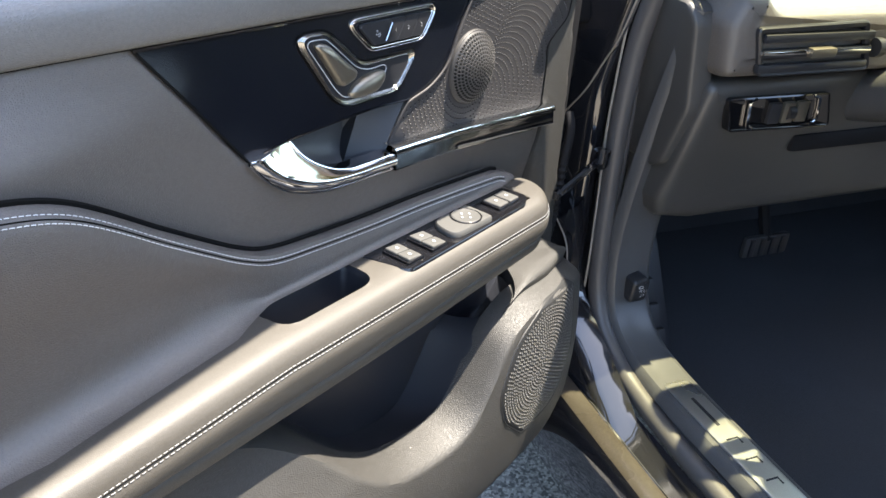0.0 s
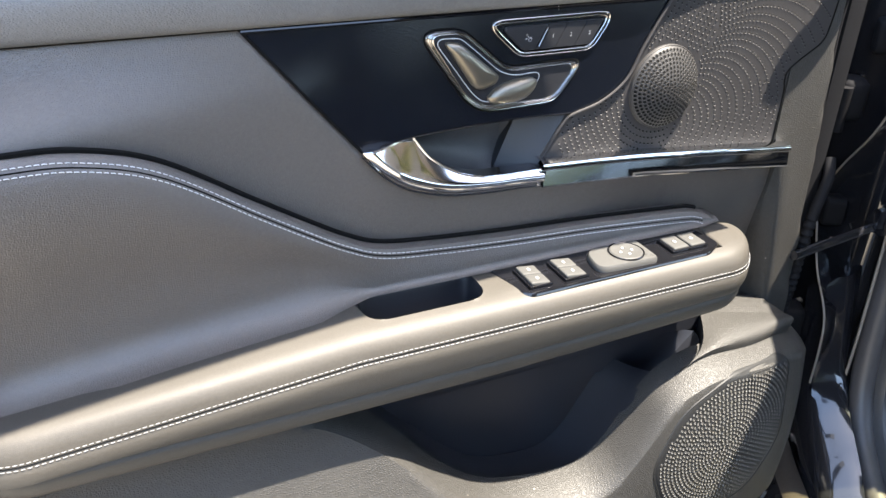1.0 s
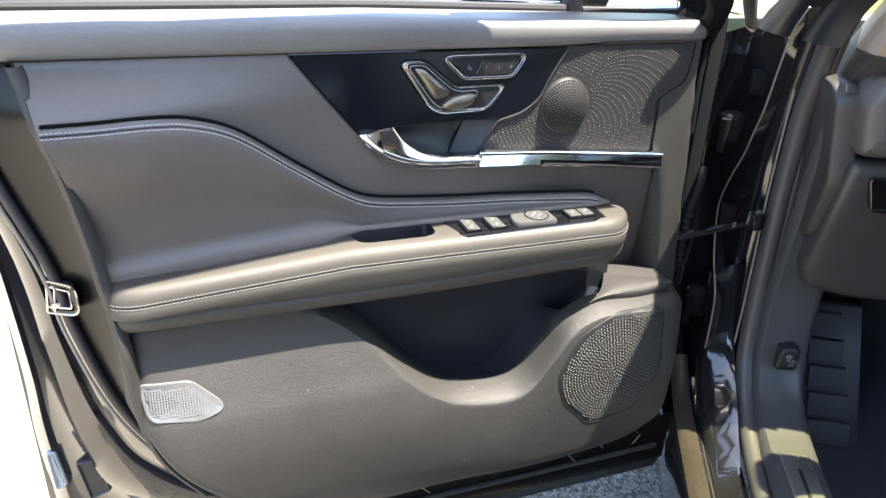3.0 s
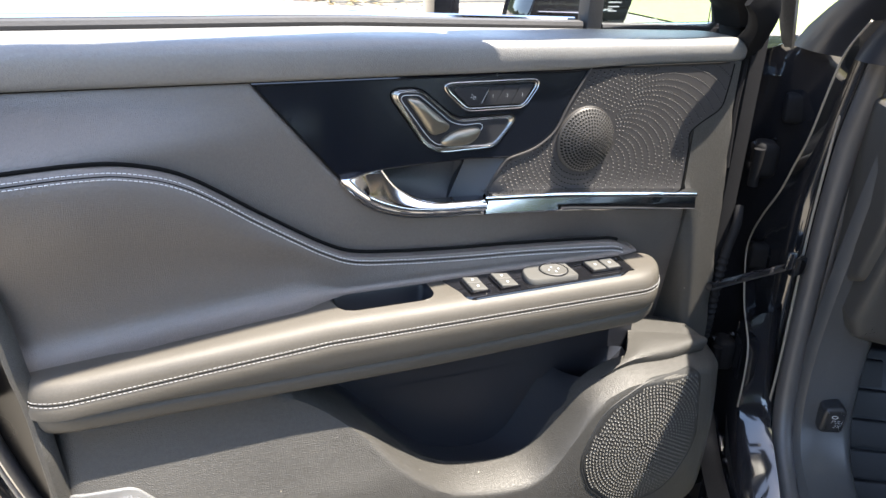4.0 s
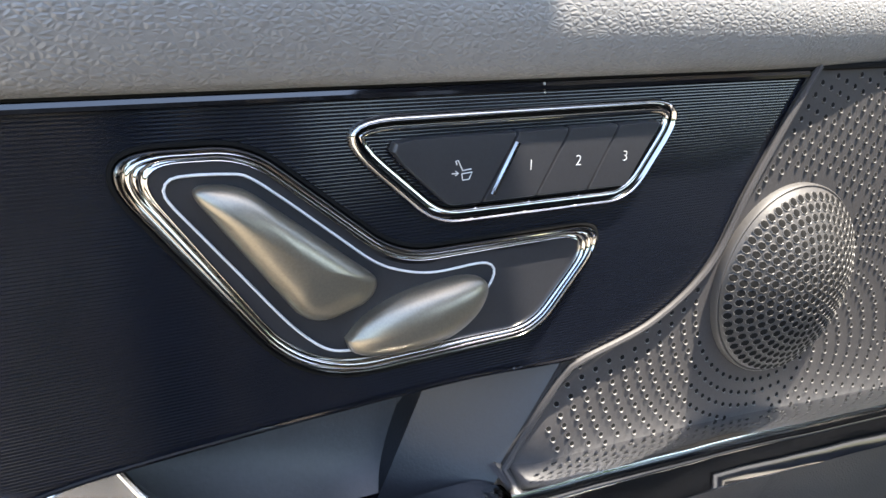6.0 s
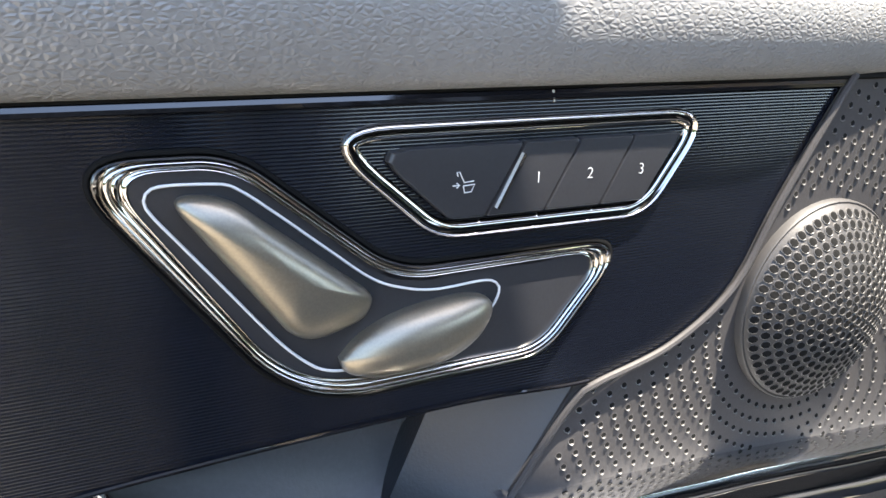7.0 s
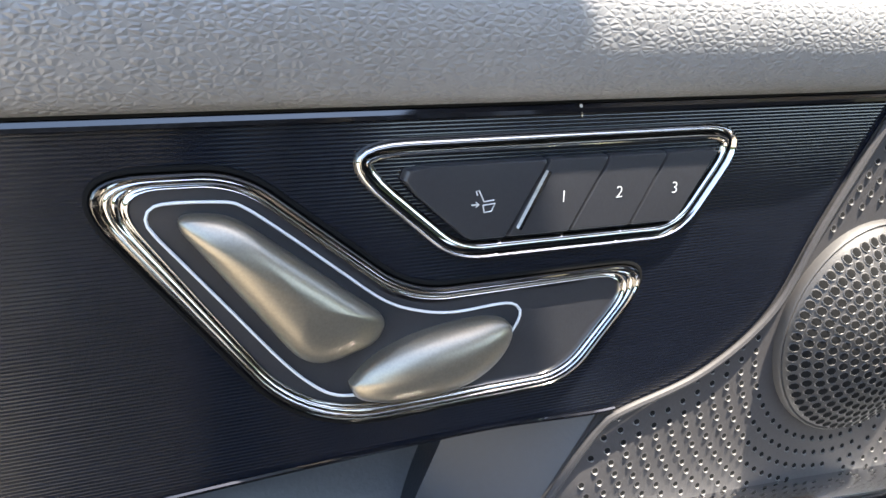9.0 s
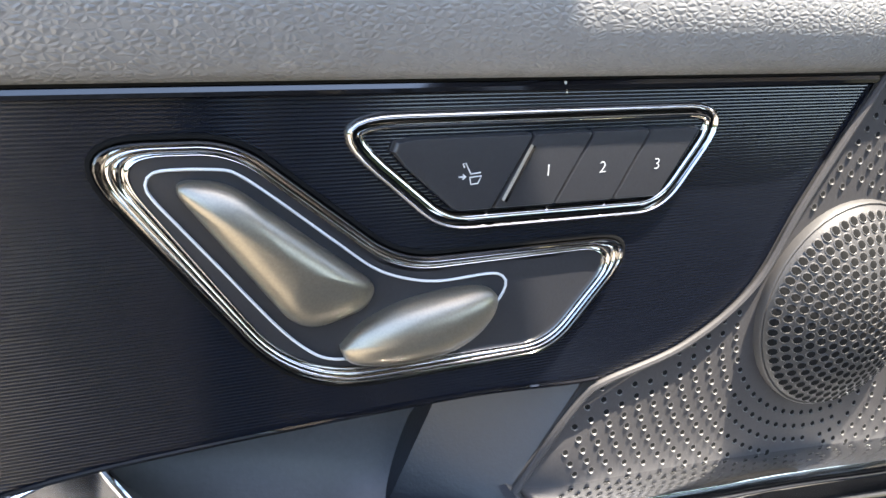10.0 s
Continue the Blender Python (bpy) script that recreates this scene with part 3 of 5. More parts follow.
def arm_in(x):
    """The inner edge of the armrest's top: depth."""
    return -0.0125 - 0.001 * min(1.0, max(0.0, (x + 0.06) / 0.1)) - 0.014 * max(0.0, (-0.03 - x) / 0.3) ** 1.1


def pad_row(x):
    zb = 0.8365 - 0.02 * max(0, (-0.05 - x) / 0.28)
    zt = max(lin(x, WAVE), zb + 0.0045)
    near = min(1.0, max(0.0, (x + 0.06) / 0.1))
    yt = y_back(x) - 0.004 + 0.003 * near
    foot_y = arm_in(x)
    fillet = min(0.026 - 0.019 * min(1.0, max(0.0, (x + 0.07) / 0.05)), 0.6 * (zt - zb))
    pts = []
    for s in np.linspace(0, 1, 20):
        y = yt - 0.008 * min(1, s / 0.06) ** 0.5
        y -= (0.008 - 0.0075 * near) * min(1.0, max(0.0, (x + 0.357) / 0.09)) * math.sin(math.pi * min(1, s * 1.3)) * min(1, (zt - zb) / 0.1)
        pts.append((x, y + (foot_y - y) * s * s * (3 - 2 * s), zt + (zb + fillet - zt) * s))
    for t in np.linspace(0, 0.5 * math.pi, 9)[1:]:
        pts.append((x, foot_y - fillet * (1 - math.cos(t)), zb + 0.0016 + (fillet - 0.0016) * (1 - math.sin(t))))
    return pts


rows = np.array([pad_row(x) for x in xs]).transpose(1, 0, 2)
# the rear edge follows the slant of the panel
for j in range(rows.shape[0]):
    for i in range(rows.shape[1]):
        x = rows[j, i, 0]
        if x < -0.2:
            rows[j, i, 0] = x + (rear_x(rows[j, i, 2]) + 0.357 + 0.008) * ((-0.2 - x) / 0.157)
pad = part("padded_insert", grid(rows, back=0.012), LEATHER, door, "dark padded leather insert with twin stitching")


def on_pad(down, out):
    """A line on the pad at a distance below the wave, lifted off by out."""
    line = []
    for x in np.linspace(-0.362, 0.334, 150):
        p = np.array(pad_row(x))
        z = lin(x, WAVE) - down
        line.append((x, float(np.interp(-z, -p[:, 2], p[:, 1])) - out, z))
    return np.array(line)


part("stitching", dashes(on_pad(0.0045, 0.0004), 0.0027, 0.0017, 0.0003), WHITE_THREAD, pad, "white stitching")
part("stitching", dashes(on_pad(0.0092, 0.0004), 0.0027, 0.0017, 0.0003), WHITE_THREAD, pad, "white stitching")
part("groove", tube(on_pad(-0.0015, -0.002), 0.0022, 6), HOLE, pad)
part("seam", tube(on_pad(0.0069, -0.0001), 0.0006, 6), HOLE, pad)

# armrest
CUP = rounded([(-0.036, -0.056), (0.073, -0.056), (0.073, -0.011), (-0.036, -0.011)], [0.022, 0.02, 0.012, 0.012], 8)


def arm_section(x):
    """The armrest's cross-section at x, from the inner edge of its top round to the underside."""
    top = 0.8365 - 0.02 * max(0, (-0.05 - x) / 0.28)
    low = 0.757 + 0.008 * max(0, (x - 0.05) / 0.3) ** 1.3
    pts = [(arm_in(x), top), (-0.035, top + 0.0012), (-0.056, top + 0.0008), (-0.069, top - 0.0022), (-0.0758, top - 0.0095), (-0.0785, top - 0.0195), (-0.081, top - 0.027), (-0.0805, top - 0.036), (-0.0775, low + 0.028), (-0.0725, low + 0.0245), (-0.0745, low + 0.019), (-0.071, low + 0.007), (-0.06, low), (-0.045, low - 0.002), (-0.01, low)]
    return pts


def arm_scale(x):
    """How far the section is drawn in towards the panel at the two ends."""
    k = 1.0
    if x > 0.32:
        k = math.sqrt(max(0.0, 1 - ((x - 0.32) / 0.055) ** 2))
    if x < -0.285:
        k = 0.45 + 0.55 * math.sqrt(max(0.0, 1 - ((-0.285 - x) / 0.046) ** 2))
    return k


ax = np.unique(np.r_[np.linspace(-0.331, -0.285, 14), np.linspace(-0.28, -0.04, 24), CUP[:, 0] + np.arange(len(CUP)) * 1e-7, np.linspace(0.08, 0.32, 20), 0.32 + 0.055 * np.sin(np.linspace(0, math.pi / 2, 16))])
cols = []
for x in ax:
    sec = segs(arm_section(x), 4)
    k = arm_scale(x)
    y0 = arm_in(x)
    if x > 0.3:
        y0 = -0.012
    y_in = y0
    if -0.036 <= x <= 0.073:
        inside = [p for p in CUP if p[1] < -0.03]
        inside.sort(key=lambda p: p[0])
        y_in = float(np.interp(x, [p[0] for p in inside], [p[1] for p in inside])) - 0.0005
    if 0.093 < x < 0.321:
        y_in = -0.06
    col = []
    for y, z in sec:
        yy = y0 + (y - y0) * k
        if y_in < y0 and yy > y_in and z > 0.815:
            yy = y_in
        col.append((x, yy, z if x < 0.32 else 0.815 + (z - 0.815) * (0.55 + 0.45 * k)))
    cols.append(col)
arm = part("armrest", grid(np.array(cols).transpose(1, 0, 2)), ARM, door, "soft dark leather armrest with twin white stitching")
stitch = []
for x in ax[::2]:
    k = arm_scale(x)
    top_z = 0.8365 - 0.02 * max(0, (-0.05 - x) / 0.28)
    stitch.append((x, arm_in(x) + (-0.0785 - arm_in(x)) * k - 0.0008, (top_z - 0.0195) if x < 0.32 else 0.815 + (top_z - 0.0195 - 0.815) * (0.55 + 0.45 * k)))
edge = crv(stitch, 400)
part("stitching", dashes(edge + (0, 0.0006, 0.002), 0.0026, 0.0019, 0.00027), THREAD, arm, "white stitching")
part("stitching", dashes(edge + (0, -0.0003, -0.002), 0.0026, 0.0019, 0.00027), THREAD, arm, "white stitching")
part("seam", tube(edge + (0, 0.0004, 0), 0.0004, 6), HOLE, arm)
# cup-shaped pocket in the armrest, its inner shade put into the dark colour
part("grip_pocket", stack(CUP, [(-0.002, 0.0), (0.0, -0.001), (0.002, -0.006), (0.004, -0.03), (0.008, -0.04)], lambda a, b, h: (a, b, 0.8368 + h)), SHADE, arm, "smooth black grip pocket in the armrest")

# switch panel
SW_Z = 0.838
bezel = rounded([(0.091, -0.016), (0.103, -0.0685), (0.3, -0.0665), (0.322, -0.055), (0.318, -0.02)], [0.004, 0.012, 0.02, 0.012, 0.01], 5)
switches = part("switch_panel", stack(bezel, [(-0.001, -0.012), (0, -0.0008), (0.001, 0.0002), (0.003, 0.0002)], lambda a, b, h: (a, b, SW_Z + h)), PIANO, arm, "dusty gloss black window switch panel")


def rocker(x0, x1, y0, y1, name, label, parts=2, tilt=0.0, h=0.0062, material=SILVER):
    """A raised switch with its keys side by side."""
    w = (y1 - y0) / parts
    base = part(name, block((x0 - 0.002, y0 - 0.001, SW_Z), (x1 + 0.002, y1 + 0.001, SW_Z + 0.003), 0.001), PIANO, switches, label)
    for k in range(parts):
        bm = block((x0, y0 + k * w + 0.0004, SW_Z + 0.002), (x1, y0 + (k + 1) * w - 0.0004, SW_Z + h), 0.0018, seg=3)
        for v in bm.verts:
            v.co.z += tilt * (v.co.x - x0)
        part("key", bm, material, base)
        cx, cy = 0.5 * (x0 + x1), y0 + (k + 0.5) * w
        part("key_mark", block((cx - 0.001, cy - 0.0016, SW_Z + h - 0.0001 + tilt * (cx - x0)), (cx + 0.001, cy + 0.0016, SW_Z + h + 0.0003 + tilt * (cx - x0)), 0), PRINT, base, smooth=False)


rocker(0.111, 0.13, -0.061, -0.029, "rear_window_switch", "satin grey rear window switch pair", tilt=-0.12)
rocker(0.146, 0.167, -0.061, -0.029, "front_window_switch", "satin grey front window switch pair", tilt=-0.12)
rocker(0.267, 0.2845, -0.055, -0.031, "lock_switch", "satin grey door lock switch", parts=1, h=0.005)
rocker(0.2865, 0.304, -0.055, -0.031, "unlock_switch", "satin grey door unlock switch", parts=1, h=0.005)
mk = rounded([(0.178, -0.062), (0.243, -0.064), (0.243, -0.026), (0.185, -0.024)], [0.012, 0.006, 0.006, 0.02], 6)
mirror_sw = part("mirror_switch", stack(mk, [(0, 0.0), (0, 0.004), (0.0015, 0.006), (0.006, 0.0065)], lambda a, b, h: (a, b, SW_Z + h)), SILVER, switches, "satin grey mirror adjuster with round pad")
ring = np.array([(0.219 + 0.0155 * math.cos(t), -0.0445 + 0.0155 * math.sin(t)) for t in np.linspace(0, 2 * math.pi, 28, endpoint=False)])
part("round_pad", stack(ring, [(0, 0.004), (0, 0.0073), (0.001, 0.008), (0.002, 0.0078), (0.006, 0.007)], lambda a, b, h: (a, b, SW_Z + h)), SILVER, mirror_sw)
part("pad_ring", tube([(a, b, SW_Z + 0.007) for a, b in inset(ring, -0.001)], 0.0008, 6, closed=True), PIANO, mirror_sw)
for dx, dy in ((0.006, 0), (-0.006, 0), (0, 0.006), (0, -0.006)):
    part("pad_mark", block((0.219 + dx - 0.0009, -0.0445 + dy - 0.0009, SW_Z + 0.007), (0.219 + dx + 0.0009, -0.0445 + dy + 0.0009, SW_Z + 0.0078), 0), PRINT, mirror_sw, smooth=False)

# ---- seat controls on the gloss panel ----
G = -0.0012


def bezel_ring(outline, name, parent, label):
    prof = [(-0.0006, G - 0.002), (-0.0004, G + 0.001), (0.0, G + 0.0018), (0.0005, G + 0.0021), (0.001, G + 0.0017), (0.0013, G + 0.0006), (0.0016, G + 0.0004), (0.002, G + 0.001), (0.0026, G + 0.0016), (0.0033, G + 0.0015), (0.0039, G + 0.0008), (0.0042, G - 0.0002)]
    ring = part(name, stack(outline, prof, on_panel, cap=False), FRAME, parent, label)
    part("channel", tube([on_panel(a, b, G + 0.0006) for a, b in inset(outline, 0.00145)], 0.0003, 5, closed=True), HOLE, ring)
    return ring


seat_out = rounded([(0.0302, 1.0508), (0.0675, 1.0506), (0.108, 1.0167), (0.1835, 1.0172), (0.1565, 0.983), (0.0803, 0.9805)], [0.012, 0.026, 0.03, 0.008, 0.02, 0.042], 12)
seat_in = rounded([(0.0398, 1.0472), (0.0665, 1.0468), (0.1075, 1.0128), (0.1765, 1.0142), (0.1535, 0.9866), (0.0798, 0.9863)], [0.011, 0.023, 0.032, 0.007, 0.018, 0.038], 12)
seat_ctl = part("seat_control", stack(inset(seat_in, -0.001), [(0, G - 0.002), (0, G + 0.0002), (0.002, G + 0.0003)], on_panel), SATIN, door, "seat adjuster with two satin knobs in a chrome frame")
rings = []
for q, hh in ((-0.04, -0.002), (-0.02, 0.0008), (0.02, 0.0018), (0.08, 0.0023), (0.16, 0.0022), (0.22, 0.0016), (0.26, 0.001), (0.3, 0.0011), (0.36, 0.0016), (0.42, 0.0017), (0.48, 0.0014), (0.51, 0.0009), (0.55, 0.0011), (0.61, 0.0014), (0.67, 0.0013), (0.74, 0.0008), (0.78, 0.0003), (0.84, 0.0004), (0.89, 0.0009), (0.94, 0.001), (1.0, 0.0004), (1.01, -0.002)):
    rings.append([on_panel(*(a + (b - a) * q), G + hh) for a, b in zip(seat_out, seat_in)])
part("chrome_frame", grid(rings, closed=True), FRAME, seat_ctl, "chrome frame")
part("frame_gap", tube([on_panel(a, b, G + 0.0002) for a, b in inset(seat_out, -0.0008)], 0.0007, 6, closed=True), HOLE, seat_ctl)
line = crv([(a, -G - 0.0009, b) for a, b in ((0.097, 0.989), (0.0885, 0.9902), (0.0825, 0.994), (0.075, 1.002), (0.063, 1.018), (0.054, 1.03), (0.0485, 1.0375), (0.0474, 1.041), (0.0505, 1.0438), (0.063, 1.0435), (0.068, 1.042), (0.077, 1.035), (0.09, 1.024), (0.101, 1.015), (0.11, 1.011), (0.12, 1.0092), (0.135, 1.0098), (0.1393, 1.0075), (0.139, 1.004), (0.1362, 0.9995))], 110)
part("outline_print", tube(line, 0.0004, 5), PRINT, seat_ctl, "thin white outline")


def knob(outline, name, h, label):
    c = outline.mean(0)
    bm = bmesh.new()
    rings = [[on_panel(a, z, G) for a, z in outline], [on_panel(a, z, G + 0.3 * h) for a, z in outline]]
    for k in (0.985, 0.95, 0.89, 0.8, 0.68, 0.54, 0.38, 0.2, 0.06):
        rings.append([on_panel(*(c + (p - c) * k), G + 0.3 * h + 0.7 * h * (1 - k**2.3) ** 0.6) for p in outline])
    grid(rings, closed=True, bm=bm)
    bm.verts.ensure_lookup_table()
    bm.faces.new([bm.verts[len(bm.verts) - len(outline) + k] for k in range(len(outline))])
    return part(name, bm, KNOB, seat_ctl, label)


knob(rounded([(0.0515, 1.0418), (0.065, 1.0407), (0.1015, 1.0105), (0.0985, 1.0045), (0.0812, 0.9992)], [0.009, 0.018, 0.012, 0.014, 0.012], 9), "backrest_knob", 0.009, "satin metallic backrest knob")
lens = [(0.0915, 0.9935), (0.097, 0.999), (0.106, 1.0035), (0.117, 1.006), (0.129, 1.0067), (0.1357, 1.0045), (0.1362, 0.9995), (0.132, 0.9935), (0.124, 0.9888), (0.112, 0.9868), (0.1, 0.9872), (0.0932, 0.9895)]
knob(crv(lens + lens[:1], 61)[:-1], "cushion_knob", 0.009, "satin metallic cushion knob")

mem_out = rounded([(0.0845, 1.0552), (0.2105, 1.0556), (0.189, 1.0238), (0.1195, 1.0238)], [0.009, 0.009, 0.018, 0.021], 10)
memory = part("memory_buttons", stack(inset(mem_out, 0.0036), [(0, G - 0.001), (0, G - 0.0002), (0.002, G - 0.0003)], on_panel), SATIN, door, "row of seat memory buttons in a chrome frame")
bezel_ring(mem_out, "chrome_frame", memory, "chrome frame")
TOPZ, LOWZ = 1.0492, 1.0292
cuts = [(0.1005, 0.1225), (0.1445, 0.133), (0.1625, 0.1515), (0.1808, 0.1702), (0.1975, 0.1855)]
for k in range(4):
    (a, b), (c, d) = cuts[k], cuts[k + 1]
    o = rounded([(a + 0.00015, TOPZ), (c - 0.00015, TOPZ), (d - 0.00015, LOWZ), (b + 0.00015, LOWZ)], [0.004 if k == 0 else 0.0006, 0.0008, 0.0008, 0.005 if k == 0 else 0.0006], 4)
    mid = o.mean(0)
    rings = [[on_panel(*(mid + (p - mid) * q), G + h) for p in o] for q, h in ((1, -0.0005), (1, 0.0018), (0.985, 0.0026), (0.96, 0.003), (0.93, 0.00302))]
    bm = grid(rings, closed=True)
    bm.verts.ensure_lookup_table()
    bm.faces.new(bm.verts[-len(o):])
    button = part("button", bm, SATIN, memory)
    if k:
        writing(str(k), 0.0047, ((0.1490, 0.1660, 0.1838)[k - 1], -G - 0.0031, 1.0389), button)
part("silver_bar", tube([(0.1438, -G - 0.0036, 1.0462), (0.1362, -G - 0.0036, 1.0315)], 0.0009, 6), CHROME, memory)
# seat pictogram
for pts in ([(0.1268, 1.0425), (0.1262, 1.0441), (0.1274, 1.0443), (0.1296, 1.0398), (0.1338, 1.0402)], [(0.1292, 1.0384), (0.1342, 1.0388), (0.1328, 1.0358), (0.1298, 1.0356), (0.1292, 1.0384)], [(0.1245, 1.0388), (0.1274, 1.0388)], [(0.1262, 1.0398), (0.1276, 1.0388), (0.1262, 1.0378)]):
    part("pictogram", tube([(0.1256 + 0.66 * (a - 0.1285), -G - 0.0031, 1.0388 + 0.66 * (b - 1.039)) for a, b in pts], 0.00018, 4), PRINT, memory)

# ---- lower panel ----


LOW_X = [(-0.4, 0.0), (0.0, 0.0), (0.1, 0.12), (0.2, 0.7), (0.27, 0.98), (0.34, 1.0), (0.4, 0.9), (0.46, 0.5), (0.53, 0.2)]
LOW_Z = [(0.36, 0.0), (0.42, 0.02), (0.48, 0.036), (0.56, 0.042), (0.62, 0.035), (0.66, 0.022), (0.72, 0.003), (0.76, 0.0)]
LOW_K = [(-0.4, 1.0), (-0.1, 1.0), (0.05, 0.85), (0.2, 0.35), (0.3, 0.2), (0.55, 0.2)]


def y_low(x, z):
    y = -0.05 - 0.03 * lin(x, LOW_X) - lin(z, LOW_Z) * lin(x, LOW_K)
    y += 0.06 * max(0, (x - 0.46) / 0.06) ** 2
    rx = rear_x(max(0.5, z))
    y += 0.02 * max(0, (rx + 0.03 - x) / 0.03) ** 2
    return y


def low_y(x, z, s):
    zb, zt = lin(x, BOTTOM), lin(x, POCKET)
    y = y_low(x, z)
    y += 0.045 * max(0.0, 1 - (z - zb) / 0.05) ** 2
    lip = 0.012 if x > -0.1 else 0.006
    y += 0.03 * max(0.0, 1 - (zt - z) / lip) ** 2
    return y - 0.006 * math.sin(math.pi * s)


xs = np.r_[np.linspace(-0.328, -0.25, 14), np.linspace(-0.24, -0.1, 14), np.linspace(-0.09, 0.31, 70), np.linspace(0.32, 0.528, 34)]
part("lower_panel", columns(xs, lambda x: lin(x, BOTTOM), lambda x: lin(x, POCKET), low_y, 60, back=0.02), HARD, door, "grained black plastic lower panel with map pocket")
# ledge over the speaker
lip = lambda x: np.array((x, low_y(x, lin(x, POCKET), 1.0) - 0.0015, lin(x, POCKET) + 0.0004))
front = np.array([lip(x) for x in np.linspace(0.296, 0.475, 20)])
rear = crv([(0.378, 0.008, 0.706), (0.425, -0.008, 0.704), (0.474, -0.024, 0.7)], 20)
left = crv([front[0], (0.318, -0.056, 0.698), (0.346, -0.036, 0.703), rear[0]], 12)
right = crv([front[-1], (0.478, -0.035, 0.695), rear[-1]], 12)
part("speaker_ledge", coons(front, rear, left, right, lambda u, v: (0, 0, 0.003 * math.sin(math.pi * v))), HARD, door, "grained plastic ledge over the speaker")

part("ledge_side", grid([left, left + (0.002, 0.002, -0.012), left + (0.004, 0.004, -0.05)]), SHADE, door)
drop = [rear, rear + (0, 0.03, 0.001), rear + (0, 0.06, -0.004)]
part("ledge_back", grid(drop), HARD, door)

# inside of the map pocket, its shade put into the dark colour
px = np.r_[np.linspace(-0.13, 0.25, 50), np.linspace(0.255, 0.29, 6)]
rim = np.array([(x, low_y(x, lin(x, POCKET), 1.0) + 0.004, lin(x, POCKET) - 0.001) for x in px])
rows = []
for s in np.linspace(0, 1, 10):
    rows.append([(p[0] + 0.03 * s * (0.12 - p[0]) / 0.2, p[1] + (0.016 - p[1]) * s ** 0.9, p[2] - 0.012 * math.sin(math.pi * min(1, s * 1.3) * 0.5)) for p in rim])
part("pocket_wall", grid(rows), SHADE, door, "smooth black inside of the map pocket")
# back and front wall: a leaning rounded corner, with a step across it
foot = crv([(-0.16, 0.018), (0.05, 0.018), (0.19, 0.017), (0.23, 0.01), (0.249, -0.014), (0.256, -0.045), (0.258, -0.066)], 60)
head = crv([(-0.16, 0.012), (0.15, 0.012), (0.3, 0.013), (0.362, 0.012), (0.384, 0.002), (0.358, -0.036), (0.328, -0.056), (0.316, -0.062)], 60)
rows = []
for z in list(np.linspace(0.555, 0.656, 10)) + list(np.linspace(0.6575, 0.688, 8)):
    q = (z - 0.555) / 0.147
    proud = 0.004 if z > 0.657 else 0.0
    rows.append([(x - proud, y - proud, z) for x, y in foot * (1 - q) + head * q])
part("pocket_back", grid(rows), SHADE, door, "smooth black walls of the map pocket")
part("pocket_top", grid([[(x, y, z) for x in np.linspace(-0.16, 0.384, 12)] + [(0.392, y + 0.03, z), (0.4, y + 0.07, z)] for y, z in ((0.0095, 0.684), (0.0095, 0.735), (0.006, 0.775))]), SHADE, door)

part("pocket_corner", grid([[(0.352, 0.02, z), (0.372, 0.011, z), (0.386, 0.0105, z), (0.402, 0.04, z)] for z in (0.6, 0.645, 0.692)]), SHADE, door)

# lower speaker grille
SPK = rounded([(0.441, 0.684), (0.346, 0.69), (0.286, 0.662), (0.254, 0.598), (0.27, 0.552), (0.318, 0.503), (0.4, 0.511), (0.447, 0.572)], [0.02, 0.07, 0.07, 0.05, 0.05, 0.025, 0.07, 0.07], 8)
flush = lambda a, b: low_y(a, b, (b - lin(a, BOTTOM)) / (lin(a, POCKET) - lin(a, BOTTOM)))
on_low = lambda a, b, h: (a, flush(a, b) - h, b)
rings = [[on_low(a, z, h) for a, z in inset(SPK, d)] for d, h in ((0, -0.003), (0, 0.0004), (0.0006, 0.0011), (0.0014, 0.0011), (0.002, 0.0004), (0.003, 0.001))]
base = inset(SPK, 0.0034)
mid = base.mean(0)
rings += [[on_low(*(mid + (p - mid) * q), 0.0012) for p in base] for q in (0.97, 0.9, 0.8, 0.7, 0.6, 0.5, 0.4, 0.3, 0.2, 0.1, 0.02)]
spk = part("speaker_grille", grid(rings, closed=True), GRILLE, door, "perforated black door speaker grille")


def inside(p, poly):
    x, z = p
    a, b = poly, np.roll(poly, -1, 0)
    hit = ((a[:, 1] > z) != (b[:, 1] > z)) & (x < (b[:, 0] - a[:, 0]) * (z - a[:, 1]) / (b[:, 1] - a[:, 1] + 1e-12) + a[:, 0])
    return bool(hit.sum() % 2)


SC = (0.353, 0.598)
keep = inset(SPK, 0.006)
spots = []
for k in range(1, 32):
    rad = 0.0046 * k
    n = max(6, int(2 * math.pi * rad / 0.0052))
    for i in range(n):
        t = 2 * math.pi * (i + 0.5 * (k % 2)) / n
        p = (SC[0] + rad * math.cos(t), SC[1] + rad * math.sin(t))
        if inside(p, keep):
            spots.append(p)
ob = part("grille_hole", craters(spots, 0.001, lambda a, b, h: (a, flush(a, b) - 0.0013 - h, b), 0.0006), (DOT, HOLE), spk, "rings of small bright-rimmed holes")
ob["kind"] = "stuff"

# courtesy lamp in the lower panel
LAMP = rounded([(-0.313, 0.689), (-0.249, 0.685), (-0.207, 0.647), (-0.243, 0.634), (-0.304, 0.643)], [0.012, 0.025, 0.012, 0.04, 0.016], 8)
on_lamp = lambda a, b, h: (a, flush(max(a, -0.312), max(b, 0.64)) - 0.0014 - h, b)
lamp = part("courtesy_lamp", stack(LAMP, [(0, -0.003), (0, 0.0004), (0.0008, 0.001), (0.0016, 0.0009), (0.003, 0.0004)], on_lamp), LENS, door, "clear ribbed plastic door courtesy lamp")
